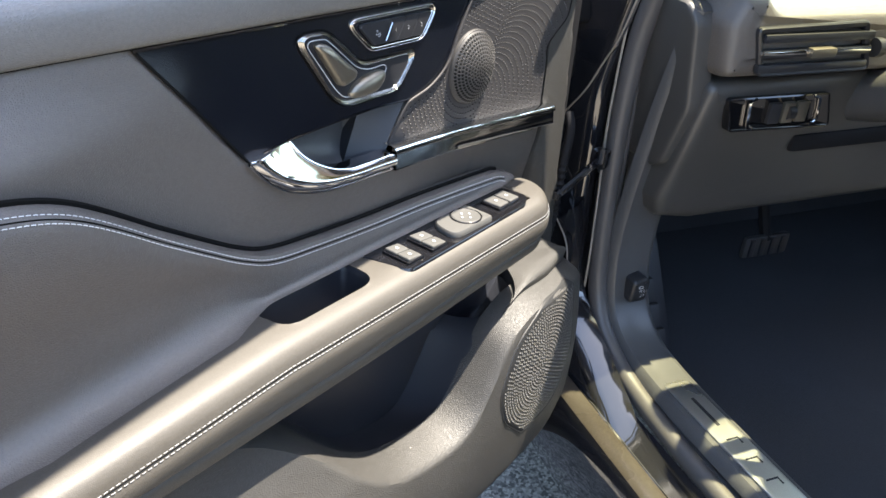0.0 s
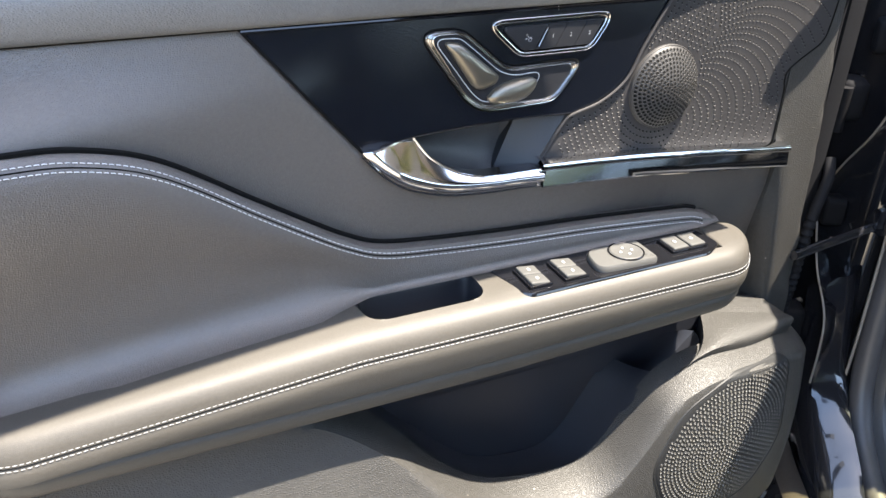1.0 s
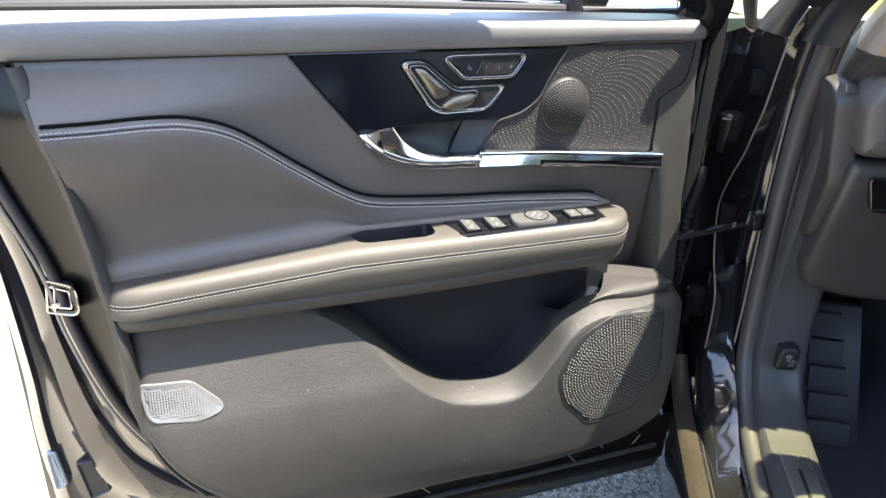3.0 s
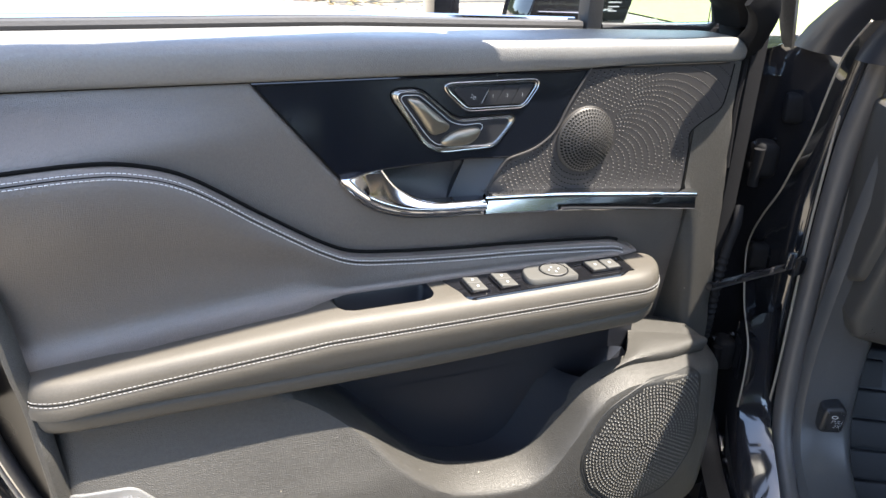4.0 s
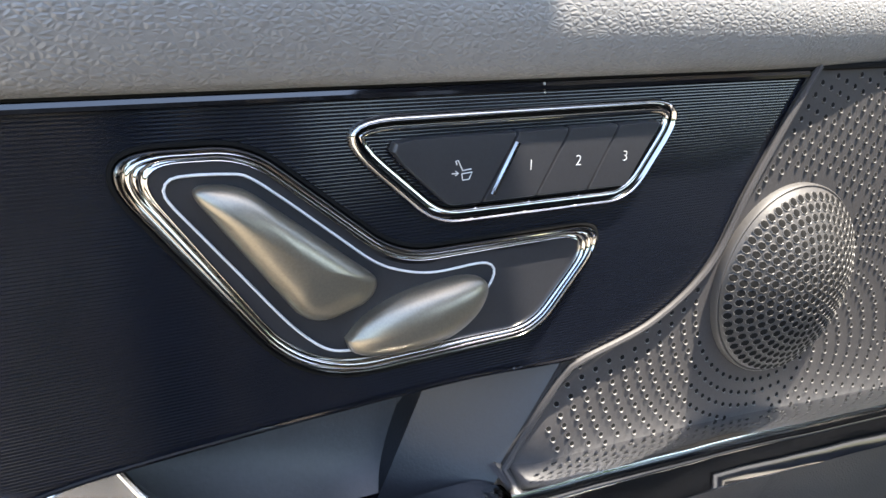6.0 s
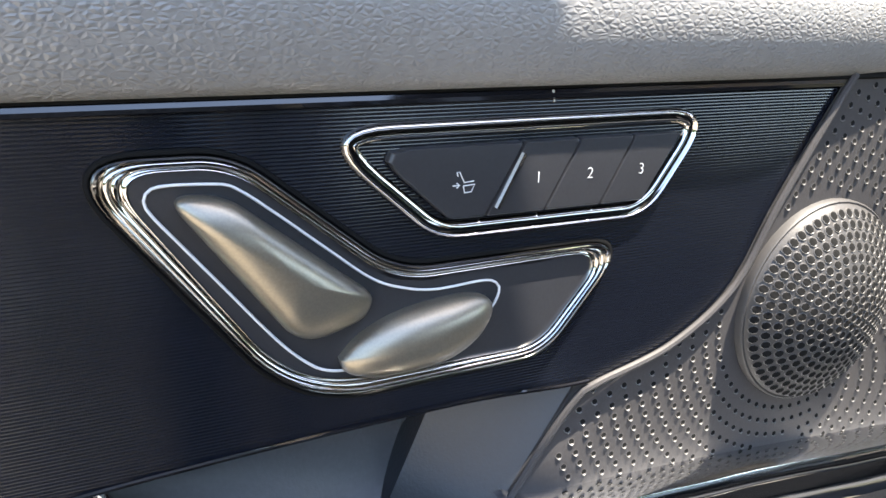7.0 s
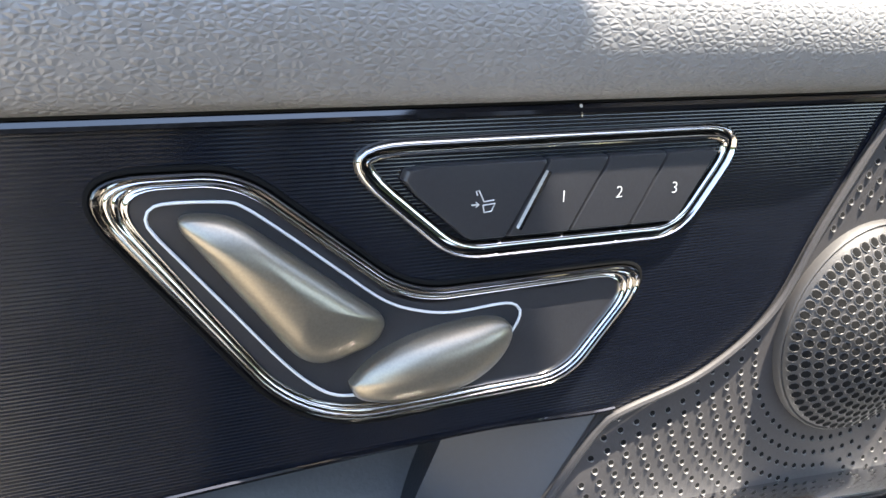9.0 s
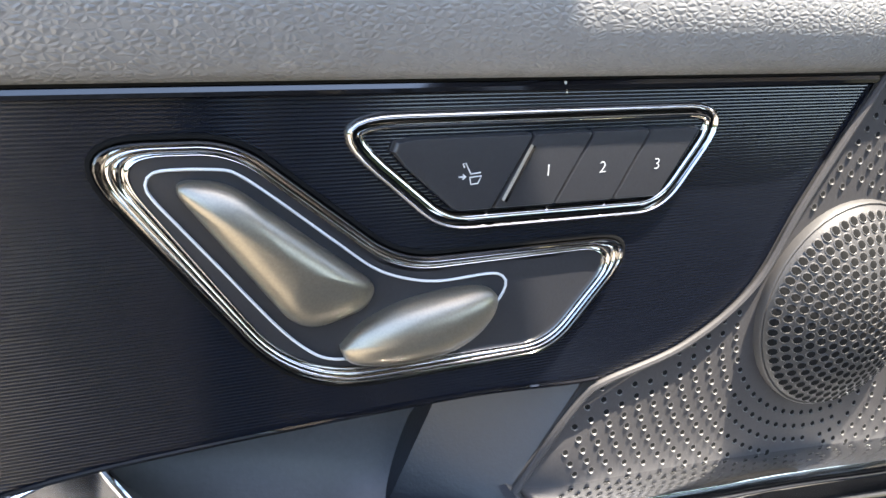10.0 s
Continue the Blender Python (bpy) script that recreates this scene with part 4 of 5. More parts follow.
spots = [(a, b) for a in np.arange(-0.305, -0.215, 0.0032) for b in np.arange(0.645, 0.69, 0.0032) if inside((a, b), inset(LAMP, 0.007))]
ob = part("lens_prism", craters(spots, 0.0013, lambda a, b, h: on_lamp(a, b, h + 0.0005), 0.0004), (LENS, LENS), lamp)
ob["kind"] = "stuff"

# thick rear border of the panel
rows = []
for z in np.linspace(1.06, 0.5, 40):
    x = rear_x(z)
    yf = -0.058 * min(1.0, max(0.0, (1.075 - z) / 0.07)) - 0.014 * min(1, max(0, (0.8 - z) / 0.06)) - 0.008 * math.exp(-((z - 0.82) / 0.03) ** 2)
    rows.append([(x + dx, yf + dy, z) for dx, dy in ((0.016, 0.012), (0.012, 0.002), (0.006, -0.001), (0.001, 0.002), (-0.001, 0.008), (0.0, 0.04))])
part("panel_border", grid(rows), HARD, door, "grained rear border of the door panel")

# ---- door shell ----
rear_pts = [(rear_x(z) + 0.003, -0.045 * min(1.0, max(0.0, (1.06 - z) / 0.07)), z) for z in (1.06, 1.03, 1.0, 0.93, 0.82, 0.74, 0.64, 0.57)] + [(-0.247, -0.03, 0.49), (-0.19, -0.02, 0.44), (-0.12, -0.01, 0.4), (0.0, 0.0, 0.368)]
seal_pts = [(-0.47, 0.02, 1.06), (-0.45, 0.015, 1.0), (-0.428, 0.01, 0.93), (-0.392, 0.004, 0.82), (-0.38, 0.004, 0.74), (-0.35, 0.004, 0.63), (-0.31, 0.008, 0.545), (-0.255, 0.012, 0.475), (-0.19, 0.016, 0.42), (-0.11, 0.02, 0.375), (0.0, 0.024, 0.345)]
outer_pts = [(-0.51, 0.07, 1.06), (-0.495, 0.07, 1.0), (-0.482, 0.07, 0.93), (-0.462, 0.07, 0.82), (-0.457, 0.07, 0.74), (-0.453, 0.07, 0.63), (-0.455, 0.07, 0.545), (-0.45, 0.07, 0.46), (-0.43, 0.07, 0.37), (-0.3, 0.07, 0.3), (0.0, 0.07, 0.28)]
A, B, C = crv(rear_pts, 60), crv(seal_pts, 60), crv(outer_pts, 60)
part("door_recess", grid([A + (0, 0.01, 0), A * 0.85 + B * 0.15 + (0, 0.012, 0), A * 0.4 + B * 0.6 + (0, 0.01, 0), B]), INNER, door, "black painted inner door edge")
part("door_shell", grid([B, B * 0.9 + C * 0.1 + (0, 0.004, 0), B * 0.8 + C * 0.2 + (0, 0.01, 0), B * 0.74 + C * 0.26 + (0, 0.002, 0), B * 0.5 + C * 0.5 + (0, -0.003, 0), B * 0.44 + C * 0.56 + (0, 0.007, 0), B * 0.2 + C * 0.8 + (0, 0.004, 0), B * 0.12 + C * 0.88 + (0, -0.006, 0), C, C + (-0.006, 0.012, -0.002), C + (0, 0.03, 0)]), PAINT, door, "glossy black painted door edge")
part("door_seal", tube(B + (0.004, -0.006, 0.002), 0.0065, 10), RUBBER, door, "black rubber door seal")
# tan light along the rubber lip, given as a pale tube
part("seal_lip", tube(B + (-0.006, -0.006, -0.003), 0.0025, 8), EDGE, door, "rubber lip of the door seal, tan light put into its colour")
bx = np.linspace(0.0, 0.56, 30)
rows = [[(x, y, z) for x in bx] for y, z in ((0.0, 0.4), (0.0, 0.36), (0.004, 0.335), (0.001, 0.325), (0.001, 0.3), (0.008, 0.29), (0.018, 0.262), (0.03, 0.25), (0.06, 0.245), (0.1, 0.26))]
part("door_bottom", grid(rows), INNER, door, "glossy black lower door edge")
part("bottom_seal", tube([(x, 0.002, 0.33) for x in np.linspace(0, 0.54, 12)], 0.005, 8), RUBBER, door)
for pts in ([(0.08, 0.364), (0.095, 0.348)], [(0.334, 0.381), (0.35, 0.362), (0.366, 0.342)], [(0.397, 0.386), (0.42, 0.359)], [(0.473, 0.394), (0.495, 0.369), (0.482, 0.353)]):
    part("trim_clip", tube([(a, -0.006, b) for a, b in pts], 0.0013, 6), STEEL, door, "small bright trim clip")
for pts, w in (([(-0.415, 0.058, 0.5), (-0.385, 0.05, 0.5), (-0.375, 0.05, 0.44), (-0.405, 0.058, 0.43)], 0.004), ([(-0.45, 0.066, 0.52), (-0.437, 0.064, 0.52), (-0.43, 0.064, 0.46), (-0.447, 0.066, 0.45)], 0.002)):
    o = rounded([(a, c) for a, b, c in pts], 0.006, 5)
    yy = pts[0][1]
    part("drain_plug", stack(o, [(0, -0.004), (0, 0.004), (0.002, 0.006), (0.005, 0.003)], lambda a, b, h: (a, yy - 0.006 - h, b)), GREY if w < 0.003 else RUBBER, door, "small plug in the door edge")
# door latch
lat = rounded([(-0.402, 0.765), (-0.362, 0.767), (-0.362, 0.808), (-0.396, 0.812)], [0.004, 0.014, 0.014, 0.004], 6)
on_latch = lambda a, b, h: (a, -0.012 - 0.6 * (a + 0.372) - h, b)
latch = part("door_latch", stack(lat, [(0, -0.006), (0, 0.003), (0.0015, 0.004), (0.006, 0.004), (0.007, -0.004)], on_latch), PIANO, door, "door latch with bright steel frame")
part("latch_frame", tube([on_latch(a, b, 0.0044) for a, b in inset(lat, 0.0015)], 0.0016, 6, closed=True), FRAME, latch, "bright outer frame")
part("latch_mouth", tube([on_latch(a, b, 0.0036) for a, b in inset(lat, 0.0095)], 0.0012, 6, closed=True), CHROME, latch)
part("latch_claw", block((-0.394, -0.008, 0.776), (-0.382, 0.002, 0.782), 0.002), STEEL, latch)

# outer door skin and closing faces
part("outer_skin", block((-0.47, 0.105, 0.29), (0.6, 0.125, 1.095), 0.006), PAINT, door, "glossy black outer door skin")
part("front_face", block((0.52, 0.03, 0.34), (0.545, 0.105, 1.09), 0.006), MATT, door)
# window frame, division bar and quarter glass
# points are (x, z, inner y, outer y) along each member
def member(pts, n, t):
    line = crv(pts, n)
    way = np.gradient(line[:, :2], axis=0)
    way /= np.linalg.norm(way, axis=1)[:, None]
    rows = []
    for (x, z, a, b), (u, v) in zip(line, way):
        rows.append([(x - v * d * t, a + (b - a) * q, z + u * d * t) for q, d in ((0.0, 0.5), (0.12, 0.9), (0.5, 1.0), (0.88, 0.9), (1.0, 0.5), (1.0, -0.5), (0.88, -0.9), (0.5, -1.0), (0.12, -0.9), (0.0, -0.5))])
    bm = grid(rows, closed=True)
    bm.verts.ensure_lookup_table()
    bm.faces.new(bm.verts[:10]), bm.faces.new(bm.verts[-10:])
    return bm


# upper frame is out of view; its depth is set to shade insert and armrest
part("window_frame", member([(-0.47, 1.08, 0.06, 0.12), (-0.5, 1.25, -0.06, 0.04), (-0.48, 1.43, -0.2, -0.1), (-0.38, 1.5, -0.218, -0.09), (-0.2, 1.505, -0.207, -0.08), (-0.125, 1.49, -0.195, -0.078), (0.01, 1.45, -0.174, -0.058), (0.1, 1.405, -0.158, -0.04), (0.15, 1.375, -0.145, -0.035), (0.19, 1.348, -0.132, -0.054), (0.21, 1.335, -0.127, -0.062), (0.25, 1.305, -0.119, -0.073), (0.305, 1.262, -0.112, -0.079), (0.385, 1.19, -0.102, -0.069), (0.412, 1.178, -0.098, -0.065), (0.438, 1.174, -0.094, -0.066)], 90, 0.028), MATT, door, "black window frame")
# second member, added only to shade the top of the belt trim
part("shade_member", member([(0.17, 1.35, -0.05, -0.018), (0.215, 1.325, -0.046, 0.0), (0.26, 1.297, -0.04, 0.008), (0.335, 1.235, -0.022, 0.043), (0.42, 1.175, -0.008, 0.06), (0.48, 1.14, 0.007, 0.07), (0.505, 1.11, 0.02, 0.08)], 30, 0.02), MATT, door, "black member added to shade the belt top")
# short post added to cast the rounded shadow on the speaker panel
part("shade_post", member([(0.452, 1.148, -0.036, -0.026), (0.47, 1.133, -0.034, -0.016), (0.492, 1.108, -0.018, 0.01), (0.515, 1.07, 0.02, 0.07)], 20, 0.021), MATT, door)
part("division_bar", block((0.304, 0.075, 1.08), (0.325, 0.1, 1.26), 0.004), RUBBER, door, "black window division bar")
part("sail_panel", grid([[(0.49, 0.06, 1.085), (0.53, 0.045, 1.085), (0.56, 0.05, 1.08)], [(0.485, 0.07, 1.13), (0.52, 0.05, 1.14), (0.55, 0.055, 1.14)], [(0.45, 0.085, 1.2), (0.49, 0.06, 1.22), (0.52, 0.065, 1.23)]]), RUBBER, door)
part("front_weatherstrip", tube(crv([(0.512, 0.03, 0.92), (0.513, 0.035, 1.0), (0.52, 0.042, 1.09), (0.5, 0.06, 1.2), (0.44, 0.08, 1.28)], 24), 0.005, 8), MATT, door)
pane = part("quarter_glass", block((0.326, 0.086, 1.085), (0.492, 0.09, 1.25), 0.0), GLASS, door, "green-tinted quarter window glass", smooth=False)
pane.visible_shadow = False
for k in range(4):
    part("etched_mark", block((0.337, 0.0848, 1.128 - 0.005 * k), (0.358 - 0.003 * k, 0.0855, 1.1292 - 0.005 * k), 0), GREY, pane, smooth=False)
part("quarter_rim", tube([(0.326, 0.08, 1.096), (0.4, 0.08, 1.094), (0.485, 0.08, 1.091), (0.497, 0.08, 1.1), (0.48, 0.082, 1.18)], 0.005, 8), RUBBER, door)
# mirror seen from behind through the window
mo = rounded([(0.27, 1.07), (0.44, 1.07), (0.46, 1.13), (0.42, 1.2), (0.31, 1.2)], 0.025, 6)
mirror = part("door_mirror", stack(mo, [(0.02, -0.06), (0.004, -0.04), (0, 0.0), (0.003, 0.02), (0.01, 0.028)], lambda a, b, h: (a, 0.22 - h, b)), PAINT, door, "glossy black door mirror housing")
part("mirror_arm", block((0.268, 0.49, 1.0), (0.318, 0.55, 1.2), 0.012), PAINT, mirror)
part("mirror_trim", tube([(0.3, 0.19, 1.1), (0.37, 0.188, 1.098), (0.41, 0.188, 1.103)], 0.0015, 6), CHROME, mirror)

# ---- car body around the door opening, in the car's own axes ----
FWD, RGT = Vector((0.495, 0.869, 0)), Vector((0.869, -0.495, 0))


def car(f, r, z):
    """f ahead of the hinge line, r into the cabin, z up."""
    p = Vector((0.65, 0.06, 0)) + FWD * f + RGT * r
    return (p.x, p.y, z)


def carc(pts, n):
    return np.array([car(*p) for p in crv(pts, n)])


def lean(z):
    """How far the front pillar runs back at height z."""
    return -0.3 * min(0.25, max(0, z - 0.85)) - 1.2 * max(0, z - 1.1)


body = thing("car", "glossy black car with its front door open", "car")
OPEN_OUT = [(-0.45, 0.17, 1.5), (-0.24, 0.12, 1.32), (-0.075, 0.065, 1.13), (-0.012, 0.055, 0.98), (0.008, 0.055, 0.85), (0.006, 0.055, 0.7), (-0.004, 0.055, 0.56), (-0.026, 0.055, 0.48), (-0.08, 0.055, 0.425), (-0.2, 0.055, 0.392), (-0.45, 0.055, 0.38), (-0.95, 0.055, 0.385)]
g = carc(OPEN_OUT, 100)
R3 = np.array(RGT)
part("opening_seal", tube(g + 0.023 * R3, 0.0165, 12), SEAL, body, "thick black rubber opening seal")
part("seal_fold", tube(g + 0.04 * R3 + (0, 0, 0.003), 0.009, 10), SEAL, body)
part("pinch_edge", tube(carc([(-0.06, 0.058, 1.13), (-0.029, 0.058, 1.08), (-0.006, 0.058, 1.03), (0.006, 0.058, 0.96), (0.011, 0.058, 0.88), (0.012, 0.058, 0.79), (0.004, 0.058, 0.68), (-0.003, 0.058, 0.56), (-0.006, 0.056, 0.48)], 60), 0.002, 6), EDGE, body, "pale sealed flange edge")
# painted hinge pillar, running up into the windscreen pillar
def pillar(heights, section):
    rows = []
    for z in heights:
        k = lean(z) - 0.5 * max(0, 0.47 - z)
        wig = 0.01 * math.sin(z * 21)
        into = 0.27 * max(0, z - 1.05)
        rows.append([car((f + wig * w) * (1 if z < 1.05 else max(0.35, 1 - 4 * (z - 1.05))) + k, max(r, -1 if z < 1.03 else -0.008 - 4 * max(0, 1.05 - z)) + into, z) for f, r, w in section])
    return grid(rows)


JAMB = ((0.04, 0.075, 0), (0.04, 0.058, 0), (0.05, 0.044, 0), (0.06, 0.041, 0), (0.08, 0.036, 0), (0.11, 0.022, 1), (0.125, 0.008, 1), (0.138, 0.002, 1), (0.15, -0.004, 0.5), (0.165, -0.02, 0), (0.17, -0.05, 0), (0.16, -0.085, 0))
SCREEN_POST = ((-0.03, 0.075, 0), (-0.015, 0.058, 0), (0.0, 0.044, 0), (0.012, 0.041, 0), (0.03, 0.036, 0), (0.05, 0.022, 1), (0.066, 0.008, 1), (0.085, 0.002, 1), (0.11, -0.004, 0.5), (0.13, -0.02, 0), (0.14, -0.05, 0), (0.13, -0.085, 0))
part("hinge_pillar", pillar(np.linspace(0.25, 1.06, 36), JAMB), PAINT, body, "glossy black hinge pillar")
part("screen_pillar", pillar(np.linspace(1.06, 1.56, 18), SCREEN_POST), SHADE, body, "black windscreen pillar")
wavy = [(-0.164, 0.004, 1.121), (-0.116, 0.004, 1.083), (-0.093, 0.004, 1.046), (-0.058, 0.004, 0.96), (-0.025, 0.004, 0.91), (0.009, 0.004, 0.86), (0.064, 0.004, 0.802), (0.1, 0.004, 0.754), (0.106, 0.004, 0.715), (0.06, 0.004, 0.648), (-0.005, 0.004, 0.606), (-0.02, 0.004, 0.556), (-0.022, 0.004, 0.5)]
part("flange_edge", tube(carc(wavy, 60), 0.0014, 6), EDGE, body, "pale wavy flange edge")
part("flange", grid([carc(wavy, 60), carc([(f + 0.02, r + 0.022, z) for f, r, z in wavy], 60)]), PAINT, body)
for z in (0.9, 0.56):
    hinge = part("door_hinge", block((0.04, -0.03, z - 0.035), (0.085, 0.004, z + 0.02), 0.014, car, seg=3), MATT, body, "black painted door hinge")
    part("hinge_knuckle", tube([car(0.04, -0.028, z - 0.045), car(0.04, -0.028, z + 0.012)], 0.008, 12), MATT, hinge)
    for dz in (-0.016, 0.016):
        part("bolt", tube([car(0.08, 0.003, z + dz), car(0.066, -0.032, z + dz - 0.006)], 0.006, 6), PAINT, hinge)
for f, z in ((0.078, 0.968), (0.095, 0.72)):
    part("grommet", stack(rounded([(f - 0.012, z - 0.024), (f + 0.012, z - 0.02), (f + 0.014, z + 0.024), (f - 0.01, z + 0.02)], 0.011, 5), [(0, -0.02), (0, 0.002), (0.001, 0.005), (0.004, 0.007), (0.008, 0.0065)], lambda a, b, h: car(a, 0.012 - h, b)), MATT, body, "oval black rubber grommet")
# door check strap
strap = thing("check_strap", "black steel door check strap between door and pillar", "door strap")
part("strap_bar", tube([(0.5, 0.005, 0.756), (0.57, 0.016, 0.754), (0.64, 0.026, 0.753), (0.682, 0.031, 0.752)], 0.006, 8), PAINT, strap)
part("strap_pin", tube([(0.66, 0.022, 0.754), (0.66, 0.022, 0.778)], 0.005, 8), PAINT, strap)
part("strap_bracket", block((0.668, 0.02, 0.738), (0.695, 0.045, 0.768), 0.005), PAINT, strap)
# wiring bellows
pts = [(0.55, 0.03, 0.86), (0.54, 0.018, 0.84), (0.528, 0.015, 0.8), (0.523, 0.015, 0.75), (0.527, 0.02, 0.7), (0.535, 0.03, 0.66)]
cc = crv(pts, 90)
part("wiring_bellows", tube(cc, [0.0065 + 0.0012 * math.sin(k * 1.5) * (k > 30) for k in range(90)], 10), MATT, door, "black rubber wiring bellows")
# rocker, wing edge and lower jamb
def rail(section, f0, f1):
    rows = []
    for f in np.linspace(f0, f1, 24):
        up = 0.06 * max(0, (f + 0.1) / 0.2) ** 2
        rows.append([car(f, r, z + up) for r, z in section])
    return grid(rows)


sill = part("rocker_sill", rail(((0.0, 0.15), (-0.03, 0.2), (-0.046, 0.28), (-0.048, 0.34), (-0.043, 0.374), (-0.038, 0.384)), -1.0, 0.06), PAINT, body, "glossy black rocker sill")
part("sill_top", rail(((-0.038, 0.384), (-0.03, 0.389), (-0.012, 0.393), (-0.006, 0.391)), -1.0, 0.06), TAN_PAINT, sill, "black top of the sill with a tan reflection in its colour")
part("sill_channel", rail(((-0.006, 0.391), (0.0, 0.386), (0.004, 0.35), (0.01, 0.342), (0.04, 0.342), (0.05, 0.36), (0.062, 0.375)), -1.0, 0.06), PAINT, sill)
part("sill_seal", tube([car(f, 0.001, 0.38) for f in np.linspace(-0.9, 0.03, 12)], 0.004, 8), RUBBER, body)
# painted fillet from the pillar down into the sill
rows = []
for f, z in crv([(0.03, 0.64), (0.008, 0.56), (-0.01, 0.5), (-0.035, 0.465), (-0.075, 0.438), (-0.13, 0.41), (-0.19, 0.375), (-0.3, 0.345), (-0.95, 0.33)], 40):
    dent = 0.004 * math.sin(70 * z) * (z > 0.47)
    rows.append([car(f + a, r, z + b) for r, a, b in ((0.0, 0.03, -0.03), (0.004, 0.004, -0.006), (0.01, -0.006, -0.004), (0.024, dent - 0.003, dent + 0.003), (0.04, 0.0, 0.011), (0.052, 0.006, 0.018), (0.058, 0.014, 0.024))])
part("jamb_fillet", grid(rows), PAINT, body, "glossy black fillet of the door jamb")
rows = []
for z in np.linspace(0.22, 1.01, 14):
    rows.append([car(f, r, z) for f, r in ((0.12, -0.06), (0.03, -0.085), (0.028, -0.092), (0.06, -0.105), (0.3, -0.11), (0.8, -0.11), (1.2, -0.06))])
part("front_wing", grid(rows), PAINT, body, "glossy black front wing")
part("jamb_label", block((-0.118, 0.036, 0.41), (-0.095, 0.04, 0.424), 0.001, car), GREY, body, "small pale label")
# roof and bonnet close the car
# roof is unseen; its front edge bulges forward to keep sun off the floor
rows = [[car(-2.2 + s * (1.72 + 0.36 * math.sqrt(max(0.0, 1 - ((r - 1.0) / 0.47) ** 2))), r, 1.6 - 0.03 * abs(r - 0.75)) for r in np.linspace(0.17, 1.35, 20)] for s in np.linspace(0, 1, 8)]
part("roof", grid(rows), PAINT, body)
rows = [[car(f, r, 1.04 - 0.06 * (f / 1.0) ** 2 - 0.05 * abs(r - 0.75) ** 2) for r in np.linspace(-0.11, 1.6, 10)] for f in np.linspace(0.1, 1.2, 8)]
part("bonnet", grid(rows), PAINT, body, "glossy black bonnet")
rows = []
for f, z in ((0.03, 0.98), (0.035, 1.02), (0.045, 1.04), (0.07, 1.046), (0.1, 1.04), (0.12, 1.0)):
    rows.append([car(f + 0.04, r, z) for r in (0.09, 0.12, 0.3, 0.8, 1.4)])
part("cowl", grid(rows), MATT, body, "matt black cowl under the windscreen")
# grey gasket wedge that closes the corner under the windscreen pillar
rows = []
for q, wide in ((0.0, 0.001), (0.12, 0.006), (0.35, 0.01), (0.7, 0.014), (1.0, 0.018)):
    f, r, z = 0.035 - 0.045 * q, -0.016 - 0.022 * q, 1.058 + 0.085 * q
    rows.append([car(f + 0.008, r + 0.006, z), car(f, r, z), car(f + 0.003, r - 0.3 * wide, z + 0.001), car(f + 0.008, r - wide, z + 0.002), car(f + 0.02, r - wide - 0.003, z)])
part("corner_gasket", grid(rows), HARD, body, "grained grey corner gasket")
for name, k0, k1, cloth, label in (("pillar_foot", -0.12, 0.12, DASH, "dark plastic foot of the pillar trim"), ("pillar_trim", 0.123, 1, BEIGE, "beige windscreen pillar trim")):
    rows = []
    for k in np.linspace(k0, k1, 10):
        c = np.array((-0.03 - 0.42 * k, 0.135 + 0.07 * k, 1.0 + 0.46 * k))
        rows.append([car(*(c + d)) for d in ((0.12, 0.0, 0.02), (0.03, -0.03, 0.0), (-0.03, -0.025, 0.0), (-0.05, 0.01, 0.0), (-0.02, 0.05, 0.02), (0.1, 0.06, 0.06))])
    part(name, grid(rows), cloth, body, label)
rows = []
for d in (0.0, 0.005):
    for z in np.linspace(1.1, 1.56, 12)[:: 1 if d == 0 else -1]:
        rows.append([car(lean(z) + 0.06 + 0.08 * math.sin(math.pi * (r - 0.1) / 1.35) + d, r, z + d) for r in np.linspace(0.1 + 0.35 * (z - 1.05), 1.42, 10)])
rows.append(rows[0])
part("windscreen", grid(rows), SCREEN, body, "tinted laminated windscreen")
part("far_side", block((-2.2, 1.5, 0.25), (1.1, 1.54, 1.05), 0.01, car), PAINT, body)
part("car_back", block((-2.25, 0.05, 0.3), (-2.2, 1.5, 1.6), 0.01, car), PAINT, body)

# body side behind the door opening
part("centre_pillar", block((-1.14, 0.06, 0.38), (-1.0, 0.12, 1.55), 0.02, car), PAINT, body, "black centre pillar")
part("rear_side", block((-2.2, -0.03, 0.25), (-1.12, 0.06, 1.08), 0.03, car), PAINT, body, "glossy black rear side")

# ---- cabin ----
dash = thing("dashboard", "dark dashboard with air vent and lamp switch", "dashboard")
end = rounded([(0.03, 1.012), (-0.09, 1.01), (-0.108, 0.985), (-0.108, 0.86), (-0.075, 0.765), (-0.05, 0.752), (0.03, 0.752)], [0.01, 0.03, 0.03, 0.06, 0.03, 0.01, 0.01], 8)
side = part("dash_end_panel", stack(end, [(0, -0.03), (0, 0.0), (0.003, 0.004), (0.008, 0.0055), (0.02, 0.0065)], lambda a, b, h: car(a, 0.108 - h - 0.02 * max(0, b - 0.9) / 0.1, b)), DASH, dash, "dark grey dashboard end cover")
for k in range(3):
    part("airbag_mark", block((-0.06 - 0.002 * k, 0.1003, 0.836 + 0.007 * k), (-0.05 - 0.002 * k, 0.1018, 0.841 + 0.007 * k), 0, car), SHADE, side, smooth=False)
lowd = rounded([(0.125, 0.905), (0.118, 0.8), (0.114, 0.7), (0.128, 0.664), (0.2, 0.65), (1.45, 0.65), (1.45, 0.92)], [0.02, 0.08, 0.03, 0.02, 0.04, 0.01, 0.01], 8)
